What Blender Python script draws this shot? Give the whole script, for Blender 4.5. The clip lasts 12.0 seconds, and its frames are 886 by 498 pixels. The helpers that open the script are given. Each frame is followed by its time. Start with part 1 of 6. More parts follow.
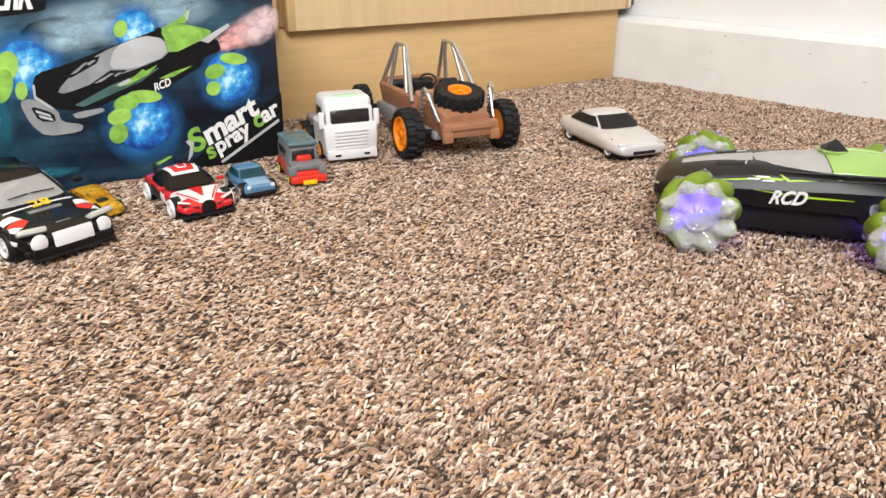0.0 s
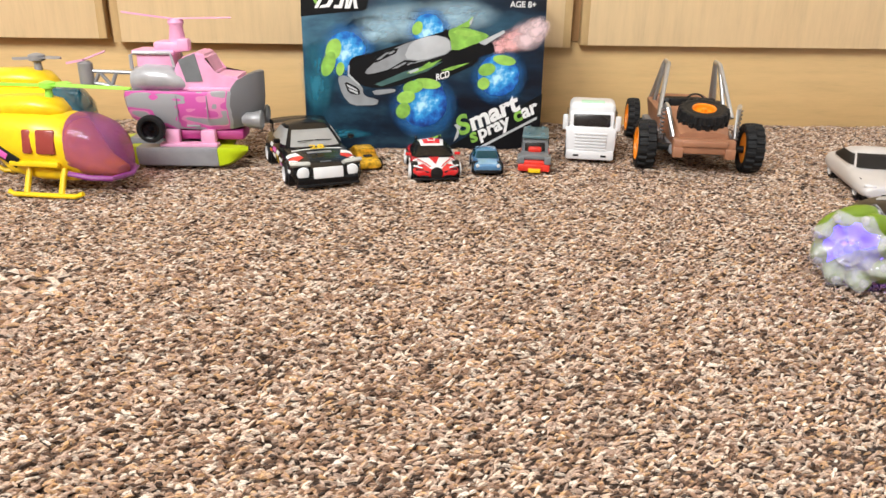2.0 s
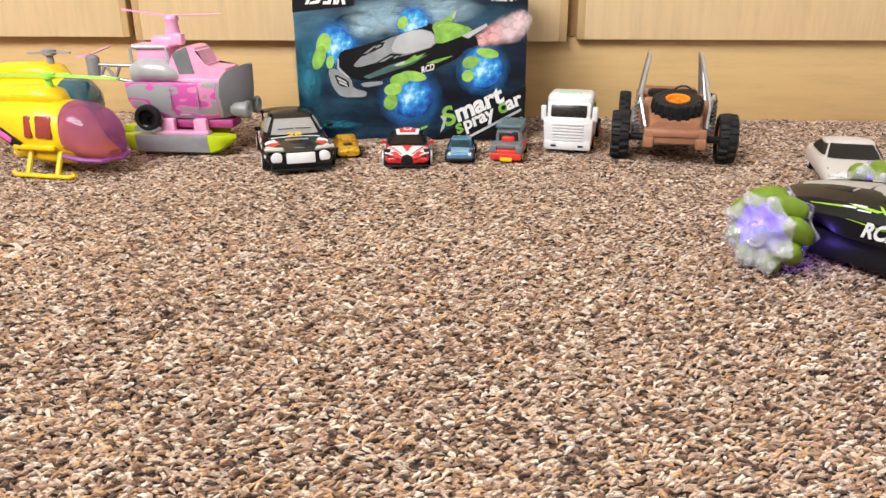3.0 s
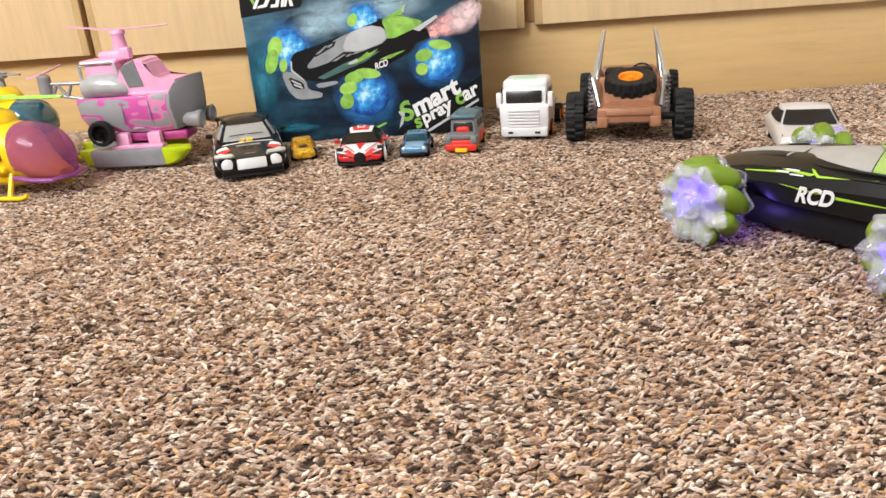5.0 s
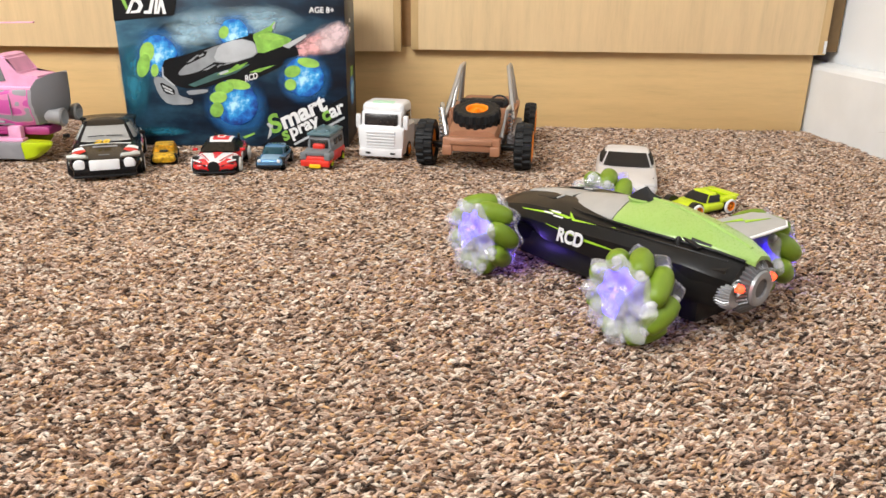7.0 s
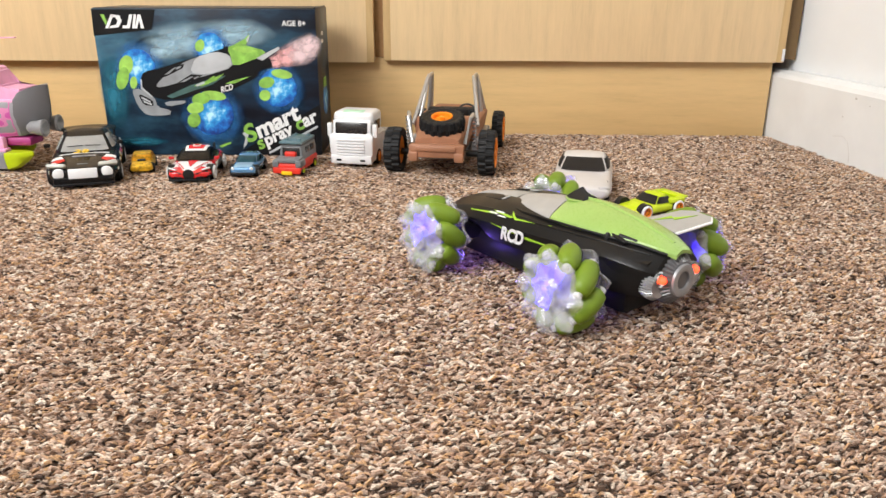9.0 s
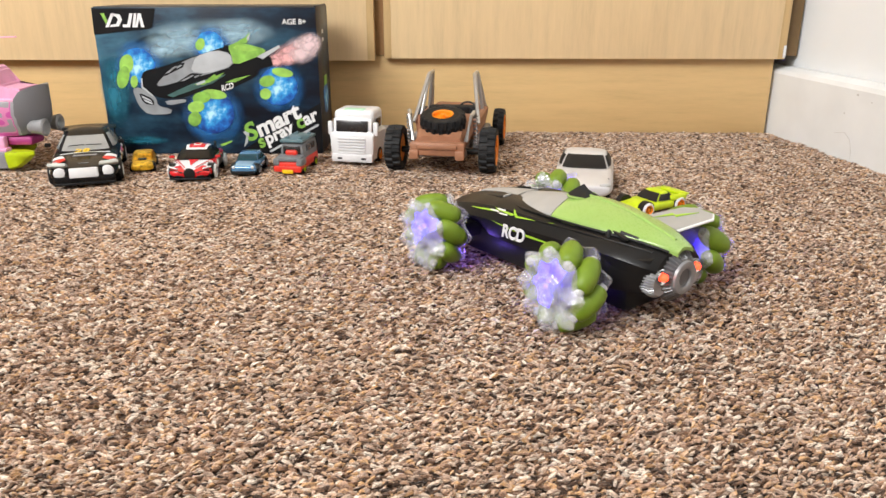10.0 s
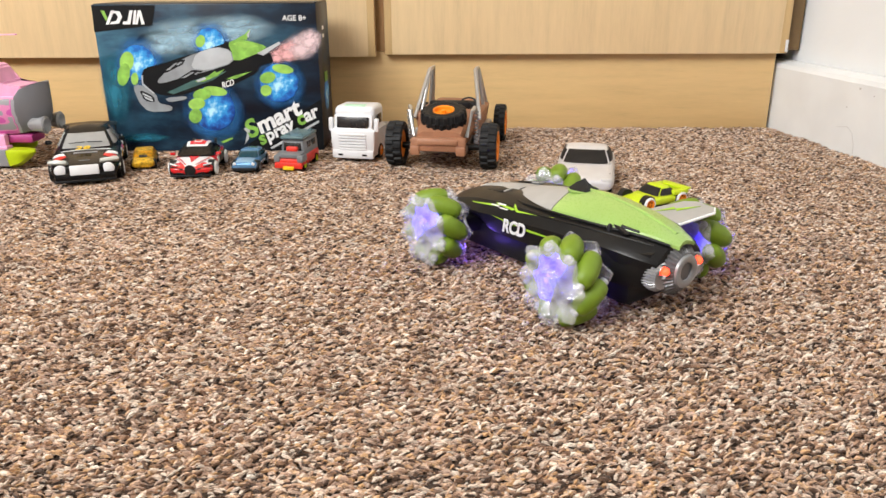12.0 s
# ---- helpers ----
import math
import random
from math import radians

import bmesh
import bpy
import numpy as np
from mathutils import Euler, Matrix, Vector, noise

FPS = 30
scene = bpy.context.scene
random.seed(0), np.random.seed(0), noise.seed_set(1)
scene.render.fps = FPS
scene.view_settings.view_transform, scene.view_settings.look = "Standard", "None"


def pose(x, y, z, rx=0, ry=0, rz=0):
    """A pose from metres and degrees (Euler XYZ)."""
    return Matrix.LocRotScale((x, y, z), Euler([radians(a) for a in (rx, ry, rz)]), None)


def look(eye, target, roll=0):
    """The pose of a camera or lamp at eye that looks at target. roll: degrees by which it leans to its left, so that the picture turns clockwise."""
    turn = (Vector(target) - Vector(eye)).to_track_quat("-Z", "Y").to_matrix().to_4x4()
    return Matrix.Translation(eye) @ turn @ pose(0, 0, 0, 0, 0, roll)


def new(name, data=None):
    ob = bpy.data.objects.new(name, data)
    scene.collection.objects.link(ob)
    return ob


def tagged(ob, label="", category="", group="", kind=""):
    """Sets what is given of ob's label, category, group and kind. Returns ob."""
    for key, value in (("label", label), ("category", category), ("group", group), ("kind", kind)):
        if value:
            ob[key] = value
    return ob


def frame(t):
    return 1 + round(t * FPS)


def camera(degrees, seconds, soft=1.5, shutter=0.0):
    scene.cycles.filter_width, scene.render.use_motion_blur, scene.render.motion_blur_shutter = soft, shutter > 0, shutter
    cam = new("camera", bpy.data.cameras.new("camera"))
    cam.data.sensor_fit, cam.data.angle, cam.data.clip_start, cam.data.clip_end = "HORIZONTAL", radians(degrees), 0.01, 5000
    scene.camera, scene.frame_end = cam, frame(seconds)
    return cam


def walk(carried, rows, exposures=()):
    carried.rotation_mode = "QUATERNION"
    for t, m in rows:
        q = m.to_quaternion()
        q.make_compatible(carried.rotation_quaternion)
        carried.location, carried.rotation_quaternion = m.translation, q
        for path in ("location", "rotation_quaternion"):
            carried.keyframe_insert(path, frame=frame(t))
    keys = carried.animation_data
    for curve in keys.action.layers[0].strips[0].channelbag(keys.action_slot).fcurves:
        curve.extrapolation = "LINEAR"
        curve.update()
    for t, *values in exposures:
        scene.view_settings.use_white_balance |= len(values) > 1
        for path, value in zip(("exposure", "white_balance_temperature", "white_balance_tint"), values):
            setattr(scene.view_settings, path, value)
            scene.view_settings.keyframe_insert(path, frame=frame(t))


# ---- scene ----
cam = camera(61.1, 12.0, soft=1.5)
PATH = [
    (0, (0.03, 0.023, 0.282), (1.02, 1.578, -0.494), 0.0),
    (0.5, (0.056, -0.018, 0.268), (0.836, 1.666, -0.476), 0.6),
    (1, (0.084, -0.066, 0.274), (0.597, 1.727, -0.448), 0.9),
    (1.5, (0.139, -0.114, 0.27), (0.392, 1.737, -0.445), 1.1),
    (2, (0.208, -0.156, 0.269), (0.262, 1.712, -0.443), 0.9),
    (2.5, (0.287, -0.176, 0.262), (0.212, 1.693, -0.445), 0.6),
    (3, (0.358, -0.194, 0.256), (0.201, 1.673, -0.444), -0.2),
    (3.2, (0.384, -0.198, 0.255), (0.208, 1.667, -0.445), -0.5),
    (5, (0.431, -0.179, 0.243), (0.235, 1.684, -0.457), -4.5),
    (5.5, (0.468, -0.162, 0.247), (0.323, 1.707, -0.45), -4.2),
    (6, (0.48, -0.158, 0.254), (0.39, 1.715, -0.441), -2.9),
    (6.5, (0.517, -0.182, 0.263), (0.462, 1.693, -0.433), -0.9),
    (7, (0.569, -0.219, 0.272), (0.53, 1.656, -0.421), 0.7),
    (7.5, (0.608, -0.243, 0.279), (0.582, 1.636, -0.404), 1.3),
    (9.5, (0.616, -0.261, 0.276), (0.579, 1.624, -0.392), 0.0),
    (10, (0.616, -0.26, 0.276), (0.578, 1.623, -0.397), -0.0),
    (10.5, (0.618, -0.259, 0.275), (0.582, 1.623, -0.401), -0.0),
    (11, (0.618, -0.259, 0.273), (0.581, 1.622, -0.404), -0.1),
    (11.5, (0.618, -0.26, 0.275), (0.577, 1.621, -0.404), -0.2),
    (12, (0.618, -0.259, 0.273), (0.573, 1.622, -0.406), -0.3),
]
walk(cam, [(t, look(eye, target, roll)) for t, eye, target, roll in PATH])

from mathutils.bvhtree import BVHTree

# ---- light ----
world = bpy.data.worlds.new("world")
scene.world = world
world.use_nodes = True
wn = world.node_tree
sky = wn.nodes.new("ShaderNodeTexSky")
sky.sky_type, sky.sun_disc = "NISHITA", False
sky.sun_elevation, sky.sun_rotation = radians(40), radians(160)
wn.links.new(sky.outputs[0], wn.nodes["Background"].inputs[0])
wn.nodes["Background"].inputs[1].default_value = 0.12
scene.view_settings.exposure = 0.0


def window_light(name, at, target, sx, sy, watts, colour):
    lamp = bpy.data.lights.new(name, "AREA")
    lamp.shape, lamp.size, lamp.size_y = "RECTANGLE", sx, sy
    lamp.energy, lamp.color = watts, colour
    ob = new(name, lamp)
    ob.matrix_world = look(at, target)
    return ob


window_light("window_daylight", (-0.85, -1.22, 1.86), (0.55, 0.8, 0.10), 1.7, 1.0, 119, (0.98, 0.985, 0.975))

# ---- materials ----
def nodes_of(m):
    m.use_nodes = True
    return m.node_tree.nodes, m.node_tree.links, m.node_tree.nodes["Principled BSDF"]


def ramp_node(nodes, stops, kind="LINEAR"):
    r = nodes.new("ShaderNodeValToRGB")
    r.color_ramp.interpolation = kind
    while len(r.color_ramp.elements) < len(stops):
        r.color_ramp.elements.new(0.5)
    for e, (p, c) in zip(r.color_ramp.elements, stops):
        e.position, e.color = p, (*c, 1)
    return r


def noise_node(nodes, links, scale, detail=3, stretch=(1, 1, 1), rough=0.5):
    tc = nodes.new("ShaderNodeTexCoord")
    mp = nodes.new("ShaderNodeMapping")
    mp.inputs["Scale"].default_value = stretch
    n = nodes.new("ShaderNodeTexNoise")
    n.inputs["Scale"].default_value, n.inputs["Detail"].default_value, n.inputs["Roughness"].default_value = scale, detail, rough
    links.new(tc.outputs["Object"], mp.inputs[0])
    links.new(mp.outputs[0], n.inputs["Vector"])
    return n


def shade(c, k):
    return tuple(min(1, v * k) for v in c)


def surface(name, col, rough=0.4, metal=0.0, var=0.12, scale=60, bump=0.05, grain=900, coat=0.0, depth=0.0003, spec=0.5):
    """Moulded or painted stuff: soft blotches, fine grain in the gloss, light relief."""
    m = bpy.data.materials.new(name)
    nodes, links, b = nodes_of(m)
    n1 = noise_node(nodes, links, scale)
    r = ramp_node(nodes, [(0.3, shade(col, 1 - var)), (0.7, shade(col, 1 + var * 0.6))])
    links.new(n1.outputs[0], r.inputs[0])
    links.new(r.outputs[0], b.inputs["Base Color"])
    n2 = noise_node(nodes, links, grain, 2)
    rr = nodes.new("ShaderNodeMapRange")
    rr.inputs["To Min"].default_value, rr.inputs["To Max"].default_value = max(0.03, rough - 0.05), min(1, rough + 0.06)
    links.new(n2.outputs[0], rr.inputs[0])
    links.new(rr.outputs[0], b.inputs["Roughness"])
    bp = nodes.new("ShaderNodeBump")
    bp.inputs["Strength"].default_value, bp.inputs["Distance"].default_value = bump, depth
    links.new(n2.outputs[0], bp.inputs["Height"])
    links.new(bp.outputs[0], b.inputs["Normal"])
    b.inputs["Metallic"].default_value = metal
    b.inputs["Coat Weight"].default_value = coat
    b.inputs["Coat Roughness"].default_value = 0.08
    b.inputs["Specular IOR Level"].default_value = spec
    return m


def wood(name, col, along):
    """Pale laminate with fine streaks along one axis."""
    m = bpy.data.materials.new(name)
    nodes, links, b = nodes_of(m)
    st = {"x": (1.2, 14, 14), "z": (14, 14, 1.2)}[along]
    n1 = noise_node(nodes, links, 5, 5, st, 0.6)
    n2 = noise_node(nodes, links, 38, 3, st, 0.5)
    mx = nodes.new("ShaderNodeMath")
    mx.operation = "MULTIPLY_ADD"
    mx.inputs[1].default_value = 0.35
    links.new(n2.outputs[0], mx.inputs[0])
    links.new(n1.outputs[0], mx.inputs[2])
    r = ramp_node(nodes, [(0.35, shade(col, 0.83)), (0.55, shade(col, 0.95)), (0.68, col), (0.9, shade(col, 1.06))])
    links.new(mx.outputs[0], r.inputs[0])
    links.new(r.outputs[0], b.inputs["Base Color"])
    b.inputs["Roughness"].default_value = 0.42
    bp = nodes.new("ShaderNodeBump")
    bp.inputs["Strength"].default_value, bp.inputs["Distance"].default_value = 0.12, 0.0004
    links.new(n2.outputs[0], bp.inputs["Height"])
    links.new(bp.outputs[0], b.inputs["Normal"])
    return m


def clear_plastic(name, col, see=0.5, rough=0.15, cloud=0.15, tint=None):
    """Thin see-through moulding: partly transparent, partly glossy milky plastic."""
    m = bpy.data.materials.new(name)
    nodes, links, b = nodes_of(m)
    out = nodes["Material Output"]
    b.inputs["Base Color"].default_value = (*col, 1)
    b.inputs["Roughness"].default_value = rough
    b.inputs["Coat Weight"].default_value = 0.5
    t = nodes.new("ShaderNodeBsdfTransparent")
    t.inputs[0].default_value = (*(tint or [0.5 + 0.5 * c for c in col]), 1)
    mix = nodes.new("ShaderNodeMixShader")
    n = noise_node(nodes, links, 140, 2)
    mr = nodes.new("ShaderNodeMapRange")
    mr.inputs["From Min"].default_value, mr.inputs["From Max"].default_value = 0.3, 0.7
    mr.inputs["To Min"].default_value, mr.inputs["To Max"].default_value = 1 - see - cloud, 1 - see + cloud
    links.new(n.outputs[0], mr.inputs[0])
    links.new(mr.outputs[0], mix.inputs[0])
    links.new(t.outputs[0], mix.inputs[1])
    links.new(b.outputs[0], mix.inputs[2])
    links.new(mix.outputs[0], out.inputs[0])
    return m


def glowing(name, col, power):
    m = bpy.data.materials.new(name)
    nodes, links, b = nodes_of(m)
    b.inputs["Base Color"].default_value = (*col, 1)
    b.inputs["Emission Color"].default_value = (*col, 1)
    b.inputs["Emission Strength"].default_value = power
    return m


def yarn():
    """Twisted wool-mix yarn: every tuft has one of the blend's colours."""
    m = bpy.data.materials.new("carpet_yarn")
    nodes, links, b = nodes_of(m)
    g = nodes.new("ShaderNodeNewGeometry")
    r = ramp_node(nodes, YARN, "LINEAR")
    clump = noise_node(nodes, links, 105, 2)
    spread = nodes.new("ShaderNodeMapRange")
    spread.inputs["From Min"].default_value, spread.inputs["From Max"].default_value = 0.28, 0.72
    spread.inputs["To Min"].default_value, spread.inputs["To Max"].default_value = -0.15, 0.15
    links.new(clump.outputs[0], spread.inputs[0])
    pick = nodes.new("ShaderNodeMath")
    pick.operation, pick.use_clamp = "ADD", True
    links.new(g.outputs["Random Per Island"], pick.inputs[0])
    links.new(spread.outputs[0], pick.inputs[1])
    links.new(pick.outputs[0], r.inputs[0])
    n = noise_node(nodes, links, 26, 4)
    big = ramp_node(nodes, [(0.3, (0.74, 0.72, 0.70)), (0.7, (1.0, 1.0, 1.0))])
    links.new(n.outputs[0], big.inputs[0])
    mx = nodes.new("ShaderNodeMix")
    mx.data_type, mx.blend_type = "RGBA", "MULTIPLY"
    mx.inputs[0].default_value = 1.0
    links.new(r.outputs[0], mx.inputs[6])
    links.new(big.outputs[0], mx.inputs[7])
    fine = noise_node(nodes, links, 1000, 3, (0.40, 1.7, 1), 0.65)
    strand = ramp_node(nodes, [(0.34, (0.46, 0.42, 0.40)), (0.48, (0.95, 0.95, 0.95)), (0.64, (1.25, 1.25, 1.25))])
    links.new(fine.outputs[0], strand.inputs[0])
    my = nodes.new("ShaderNodeMix")
    my.data_type, my.blend_type = "RGBA", "MULTIPLY"
    my.inputs[0].default_value = 1.0
    links.new(mx.outputs[2], my.inputs[6])
    links.new(strand.outputs[0], my.inputs[7])
    links.new(my.outputs[2], b.inputs["Base Color"])
    b.inputs["Roughness"].default_value = 0.9
    b.inputs["Specular IOR Level"].default_value = 0.15
    b.inputs["Sheen Weight"].default_value = 0.2
    n2 = noise_node(nodes, links, 1500, 3)
    bp = nodes.new("ShaderNodeBump")
    bp.inputs["Strength"].default_value, bp.inputs["Distance"].default_value = 0.8, 0.0009
    links.new(n2.outputs[0], bp.inputs["Height"])
    links.new(bp.outputs[0], b.inputs["Normal"])
    return m


YARN = [(0.0, (0.060, 0.034, 0.022)), (0.10, (0.17, 0.100, 0.066)), (0.22, (0.39, 0.230, 0.144)), (0.34, (0.57, 0.380, 0.276)), (0.45, (0.68, 0.410, 0.195)),
        (0.55, (0.76, 0.545, 0.415)), (0.68, (0.48, 0.340, 0.266)), (0.80, (0.84, 0.65, 0.51)), (0.94, (0.94, 0.82, 0.70))]

M = {
    "yarn": yarn(),
    # backing coloured dark so that gaps between tufts look shaded
    "backing": surface("carpet_backing_shade", (0.075, 0.048, 0.034), 0.95, var=0.6, scale=330, bump=0.8, grain=700, depth=0.002),
    "door_wood": wood("pale_laminate_upright", (0.73, 0.535, 0.305), "z"),
    "edge_wood": wood("pale_laminate_edging", (0.58, 0.395, 0.19), "z"),
    # same laminate as the doors, its colour lowered for the shade below them
    "plinth_wood": wood("pale_laminate_level_shaded", (0.67, 0.455, 0.210), "x"),
    "carcass": surface("dark_gap_board", (0.36, 0.20, 0.08), 0.6),
    "wall": surface("white_wall_paint", (0.81, 0.825, 0.84), 0.75, var=0.04, scale=6, bump=0.25, grain=260, depth=0.0006),
    "beige_wall": surface("low_bounce_beige", (0.42, 0.39, 0.35), 0.8, var=0.06, scale=6, bump=0.25, grain=260, depth=0.0006),
    "skirting": surface("white_gloss_paint", (0.81, 0.825, 0.835), 0.35, var=0.05, scale=14, bump=0.2, grain=120, depth=0.0004),
    "dark_gap": surface("gap_shade_brown", (0.15, 0.09, 0.035), 0.6),
    "scuff": surface("grey_scuff", (0.60, 0.59, 0.58), 0.6),
    "black": surface("black_plastic", (0.010, 0.010, 0.011), 0.42, spec=0.3),
    "black_gloss": surface("black_gloss_paint", (0.006, 0.006, 0.007), 0.22, coat=0.12, spec=0.25),
    "satin_black": surface("satin_black_shell", (0.008, 0.0075, 0.0075), 0.34, bump=0.02, spec=0.30),
    "rubber": surface("black_rubber", (0.011, 0.011, 0.012), 0.6, bump=0.3, spec=0.3),
    "white": surface("white_plastic", (0.72, 0.72, 0.73), 0.32, var=0.04),
    "matt_silver": surface("matt_silver_plastic", (0.40, 0.40, 0.40), 0.46, metal=0.15, var=0.06),
    "grey": surface("grey_plastic", (0.27, 0.27, 0.29), 0.38),
    "mid_grey": surface("grey_metallic_plastic", (0.30, 0.30, 0.31), 0.34, metal=0.25),
    "gun_grey": surface("dark_grey_metallic_plastic", (0.15, 0.15, 0.16), 0.36, metal=0.3),
    "ribbed_silver": surface("silvered_plastic", (0.34, 0.34, 0.35), 0.3, metal=0.4),
    "chrome": surface("chrome", (0.75, 0.75, 0.76), 0.14, metal=1.0, var=0.03),
    "steel": surface("silvered_tube", (0.50, 0.49, 0.48), 0.3, metal=0.75, var=0.06),
    "pink": surface("pink_plastic", (0.80, 0.38, 0.58), 0.36),
    "hot_pink": surface("magenta_print", (0.72, 0.12, 0.45), 0.4),
    "yellow": surface("yellow_plastic", (0.90, 0.60, 0.012), 0.3),
    "lime": surface("lime_plastic", (0.52, 0.66, 0.01), 0.35),
    "rotor_green": surface("bright_green_plastic", (0.35, 0.78, 0.09), 0.38),
    "pale_green": surface("pale_green_print", (0.45, 0.70, 0.52), 0.45),
    "shell_green": surface("yellow_green_paint", (0.30, 0.47, 0.12), 0.28, coat=0.4, var=0.12, scale=12, bump=0.01),
    "roller_green": surface("green_rubber", (0.155, 0.245, 0.012), 0.5, bump=0.25),
    "decal_green": surface("green_decal", (0.34, 0.58, 0.03), 0.4),
    "decal_white": surface("white_decal", (0.82, 0.82, 0.82), 0.4, var=0.03),
    "red": surface("red_gloss_paint", (0.62, 0.018, 0.022), 0.2, coat=0.6),
    "red_plastic": surface("red_plastic", (0.66, 0.035, 0.02), 0.36),
    "orange": surface("orange_plastic", (0.88, 0.26, 0.012), 0.38),
    "brown": surface("brown_plastic", (0.34, 0.155, 0.085), 0.42, bump=0.25),
    "gold": surface("gold_metallic", (0.78, 0.42, 0.025), 0.32, metal=0.3, var=0.6, scale=190),
    "blue": surface("blue_metallic", (0.14, 0.32, 0.56), 0.25, metal=0.45, coat=0.5),
    "keel_shade_pink": surface("shaded_magenta_plastic", (0.40, 0.04, 0.20), 0.45),
    "pale_blue": surface("pale_blue_metallic", (0.34, 0.52, 0.70), 0.2, metal=0.3, coat=0.6),
    "teal": surface("grey_teal_plastic", (0.10, 0.17, 0.19), 0.3),
    "yellow_plate": surface("yellow_print", (0.85, 0.55, 0.01), 0.45),
    "dark_glass": surface("dark_window", (0.018, 0.015, 0.015), 0.25, var=0.2, coat=0.15),
    "matt_black": surface("matt_black_window", (0.03, 0.027, 0.027), 0.5),
    "blue_glass": surface("teal_window", (0.02, 0.10, 0.14), 0.12, coat=0.5),
    "purple_glass": clear_plastic("purple_canopy", (0.40, 0.13, 0.37), 0.66, 0.03, 0.04, (0.74, 0.44, 0.66)),
    "light_grey": surface("light_grey_metallic_plastic", (0.44, 0.44, 0.46), 0.32, metal=0.2),
    "silver_car": surface("pale_silver_plastic", (0.60, 0.58, 0.575), 0.36, metal=0.1, var=0.04),
    "van_grey": surface("dark_grey_plastic", (0.17, 0.18, 0.19), 0.34),
    "lamp_glass": surface("milky_lamp_glass", (0.50, 0.50, 0.46), 0.15, coat=0.5),
    "brown_glass": surface("reddish_window", (0.30, 0.05, 0.04), 0.25),
    "smoke_glass": clear_plastic("clear_windscreen", (0.74, 0.74, 0.73), 0.42, 0.08, 0.02),
    "clear": clear_plastic("clear_plastic", (0.92, 0.92, 0.95), 0.80, 0.05, 0.05),
    # clear hub plastic, with the lamps' violet light put into tint and emission
    "hub_clear": clear_plastic("clear_plastic_led_tint", (0.45, 0.42, 0.80), 0.5, 0.08, 0.05),
    "violet_glow": glowing("violet_led_glow", (0.045, 0.018, 0.95), 5.5),
    "led_violet": glowing("violet_led", (0.13, 0.06, 1.0), 8.0),
    "led_red": glowing("red_led", (1.0, 0.045, 0.015), 5.0),
    "card_dark": surface("printed_card_dark", (0.010, 0.016, 0.026), 0.42, var=0.35, scale=18),
    "print_grey": surface("print_grey", (0.27, 0.285, 0.30), 0.42, var=0.25, scale=40),
    "print_black": surface("print_black", (0.005, 0.0055, 0.007), 0.42, spec=0.25),
    "print_green": surface("print_green", (0.25, 0.50, 0.08), 0.42, var=0.35, scale=70),
    "print_white": surface("print_white", (0.80, 0.80, 0.80), 0.42, var=0.03),
    "purple_plastic": surface("purple_plastic", (0.26, 0.05, 0.24), 0.25, coat=0.4),
    "print_silver": surface("print_silver", (0.48, 0.50, 0.52), 0.42, var=0.18, scale=30),
    "print_lime": surface("print_lime", (0.32, 0.58, 0.10), 0.42, var=0.25, scale=60),
    "print_teal": surface("print_teal", (0.06, 0.14, 0.13), 0.42, var=0.4, scale=40),
    "frosted": clear_plastic("frosted_plastic", (0.86, 0.87, 0.90), 0.60, 0.2, 0.1),
}


def night_print():
    """The box's night-blue ground: teal streaks, pale mist high up, near black below."""
    m = bpy.data.materials.new("printed_card_night")
    nodes, links, b = nodes_of(m)
    b.inputs["Specular IOR Level"].default_value = 0.25
    n = noise_node(nodes, links, 9, 5, (1, 1, 2.4), 0.6)
    tc = nodes.new("ShaderNodeTexCoord")
    sx = nodes.new("ShaderNodeSeparateXYZ")
    links.new(tc.outputs["Object"], sx.inputs[0])
    up = ramp_node(nodes, [(0.0, (0.0, 0.0, 0.0)), (0.52, (0.12, 0.12, 0.12)), (0.78, (0.62, 0.62, 0.62)), (1.0, (0.18, 0.18, 0.18))])
    mr = nodes.new("ShaderNodeMapRange")
    mr.inputs["From Max"].default_value = 0.235
    links.new(sx.outputs[2], mr.inputs[0])
    links.new(mr.outputs[0], up.inputs[0])
    ad = nodes.new("ShaderNodeMath")
    ad.operation = "MULTIPLY_ADD"
    ad.inputs[1].default_value = 0.34
    links.new(up.outputs[0], ad.inputs[0])
    links.new(n.outputs[0], ad.inputs[2])
    side = nodes.new("ShaderNodeMath")
    side.operation = "MULTIPLY_ADD"
    side.inputs[1].default_value = -0.55
    links.new(sx.outputs[0], side.inputs[0])
    links.new(ad.outputs[0], side.inputs[2])
    r = ramp_node(nodes, [(0.30, (0.007, 0.008, 0.014)), (0.44, (0.010, 0.022, 0.042)), (0.58, (0.022, 0.062, 0.10)), (0.72, (0.05, 0.13, 0.19)), (0.86, (0.16, 0.27, 0.34))])
    links.new(side.outputs[0], r.inputs[0])
    links.new(r.outputs[0], b.inputs["Base Color"])
    b.inputs["Roughness"].default_value = 0.36
    return m


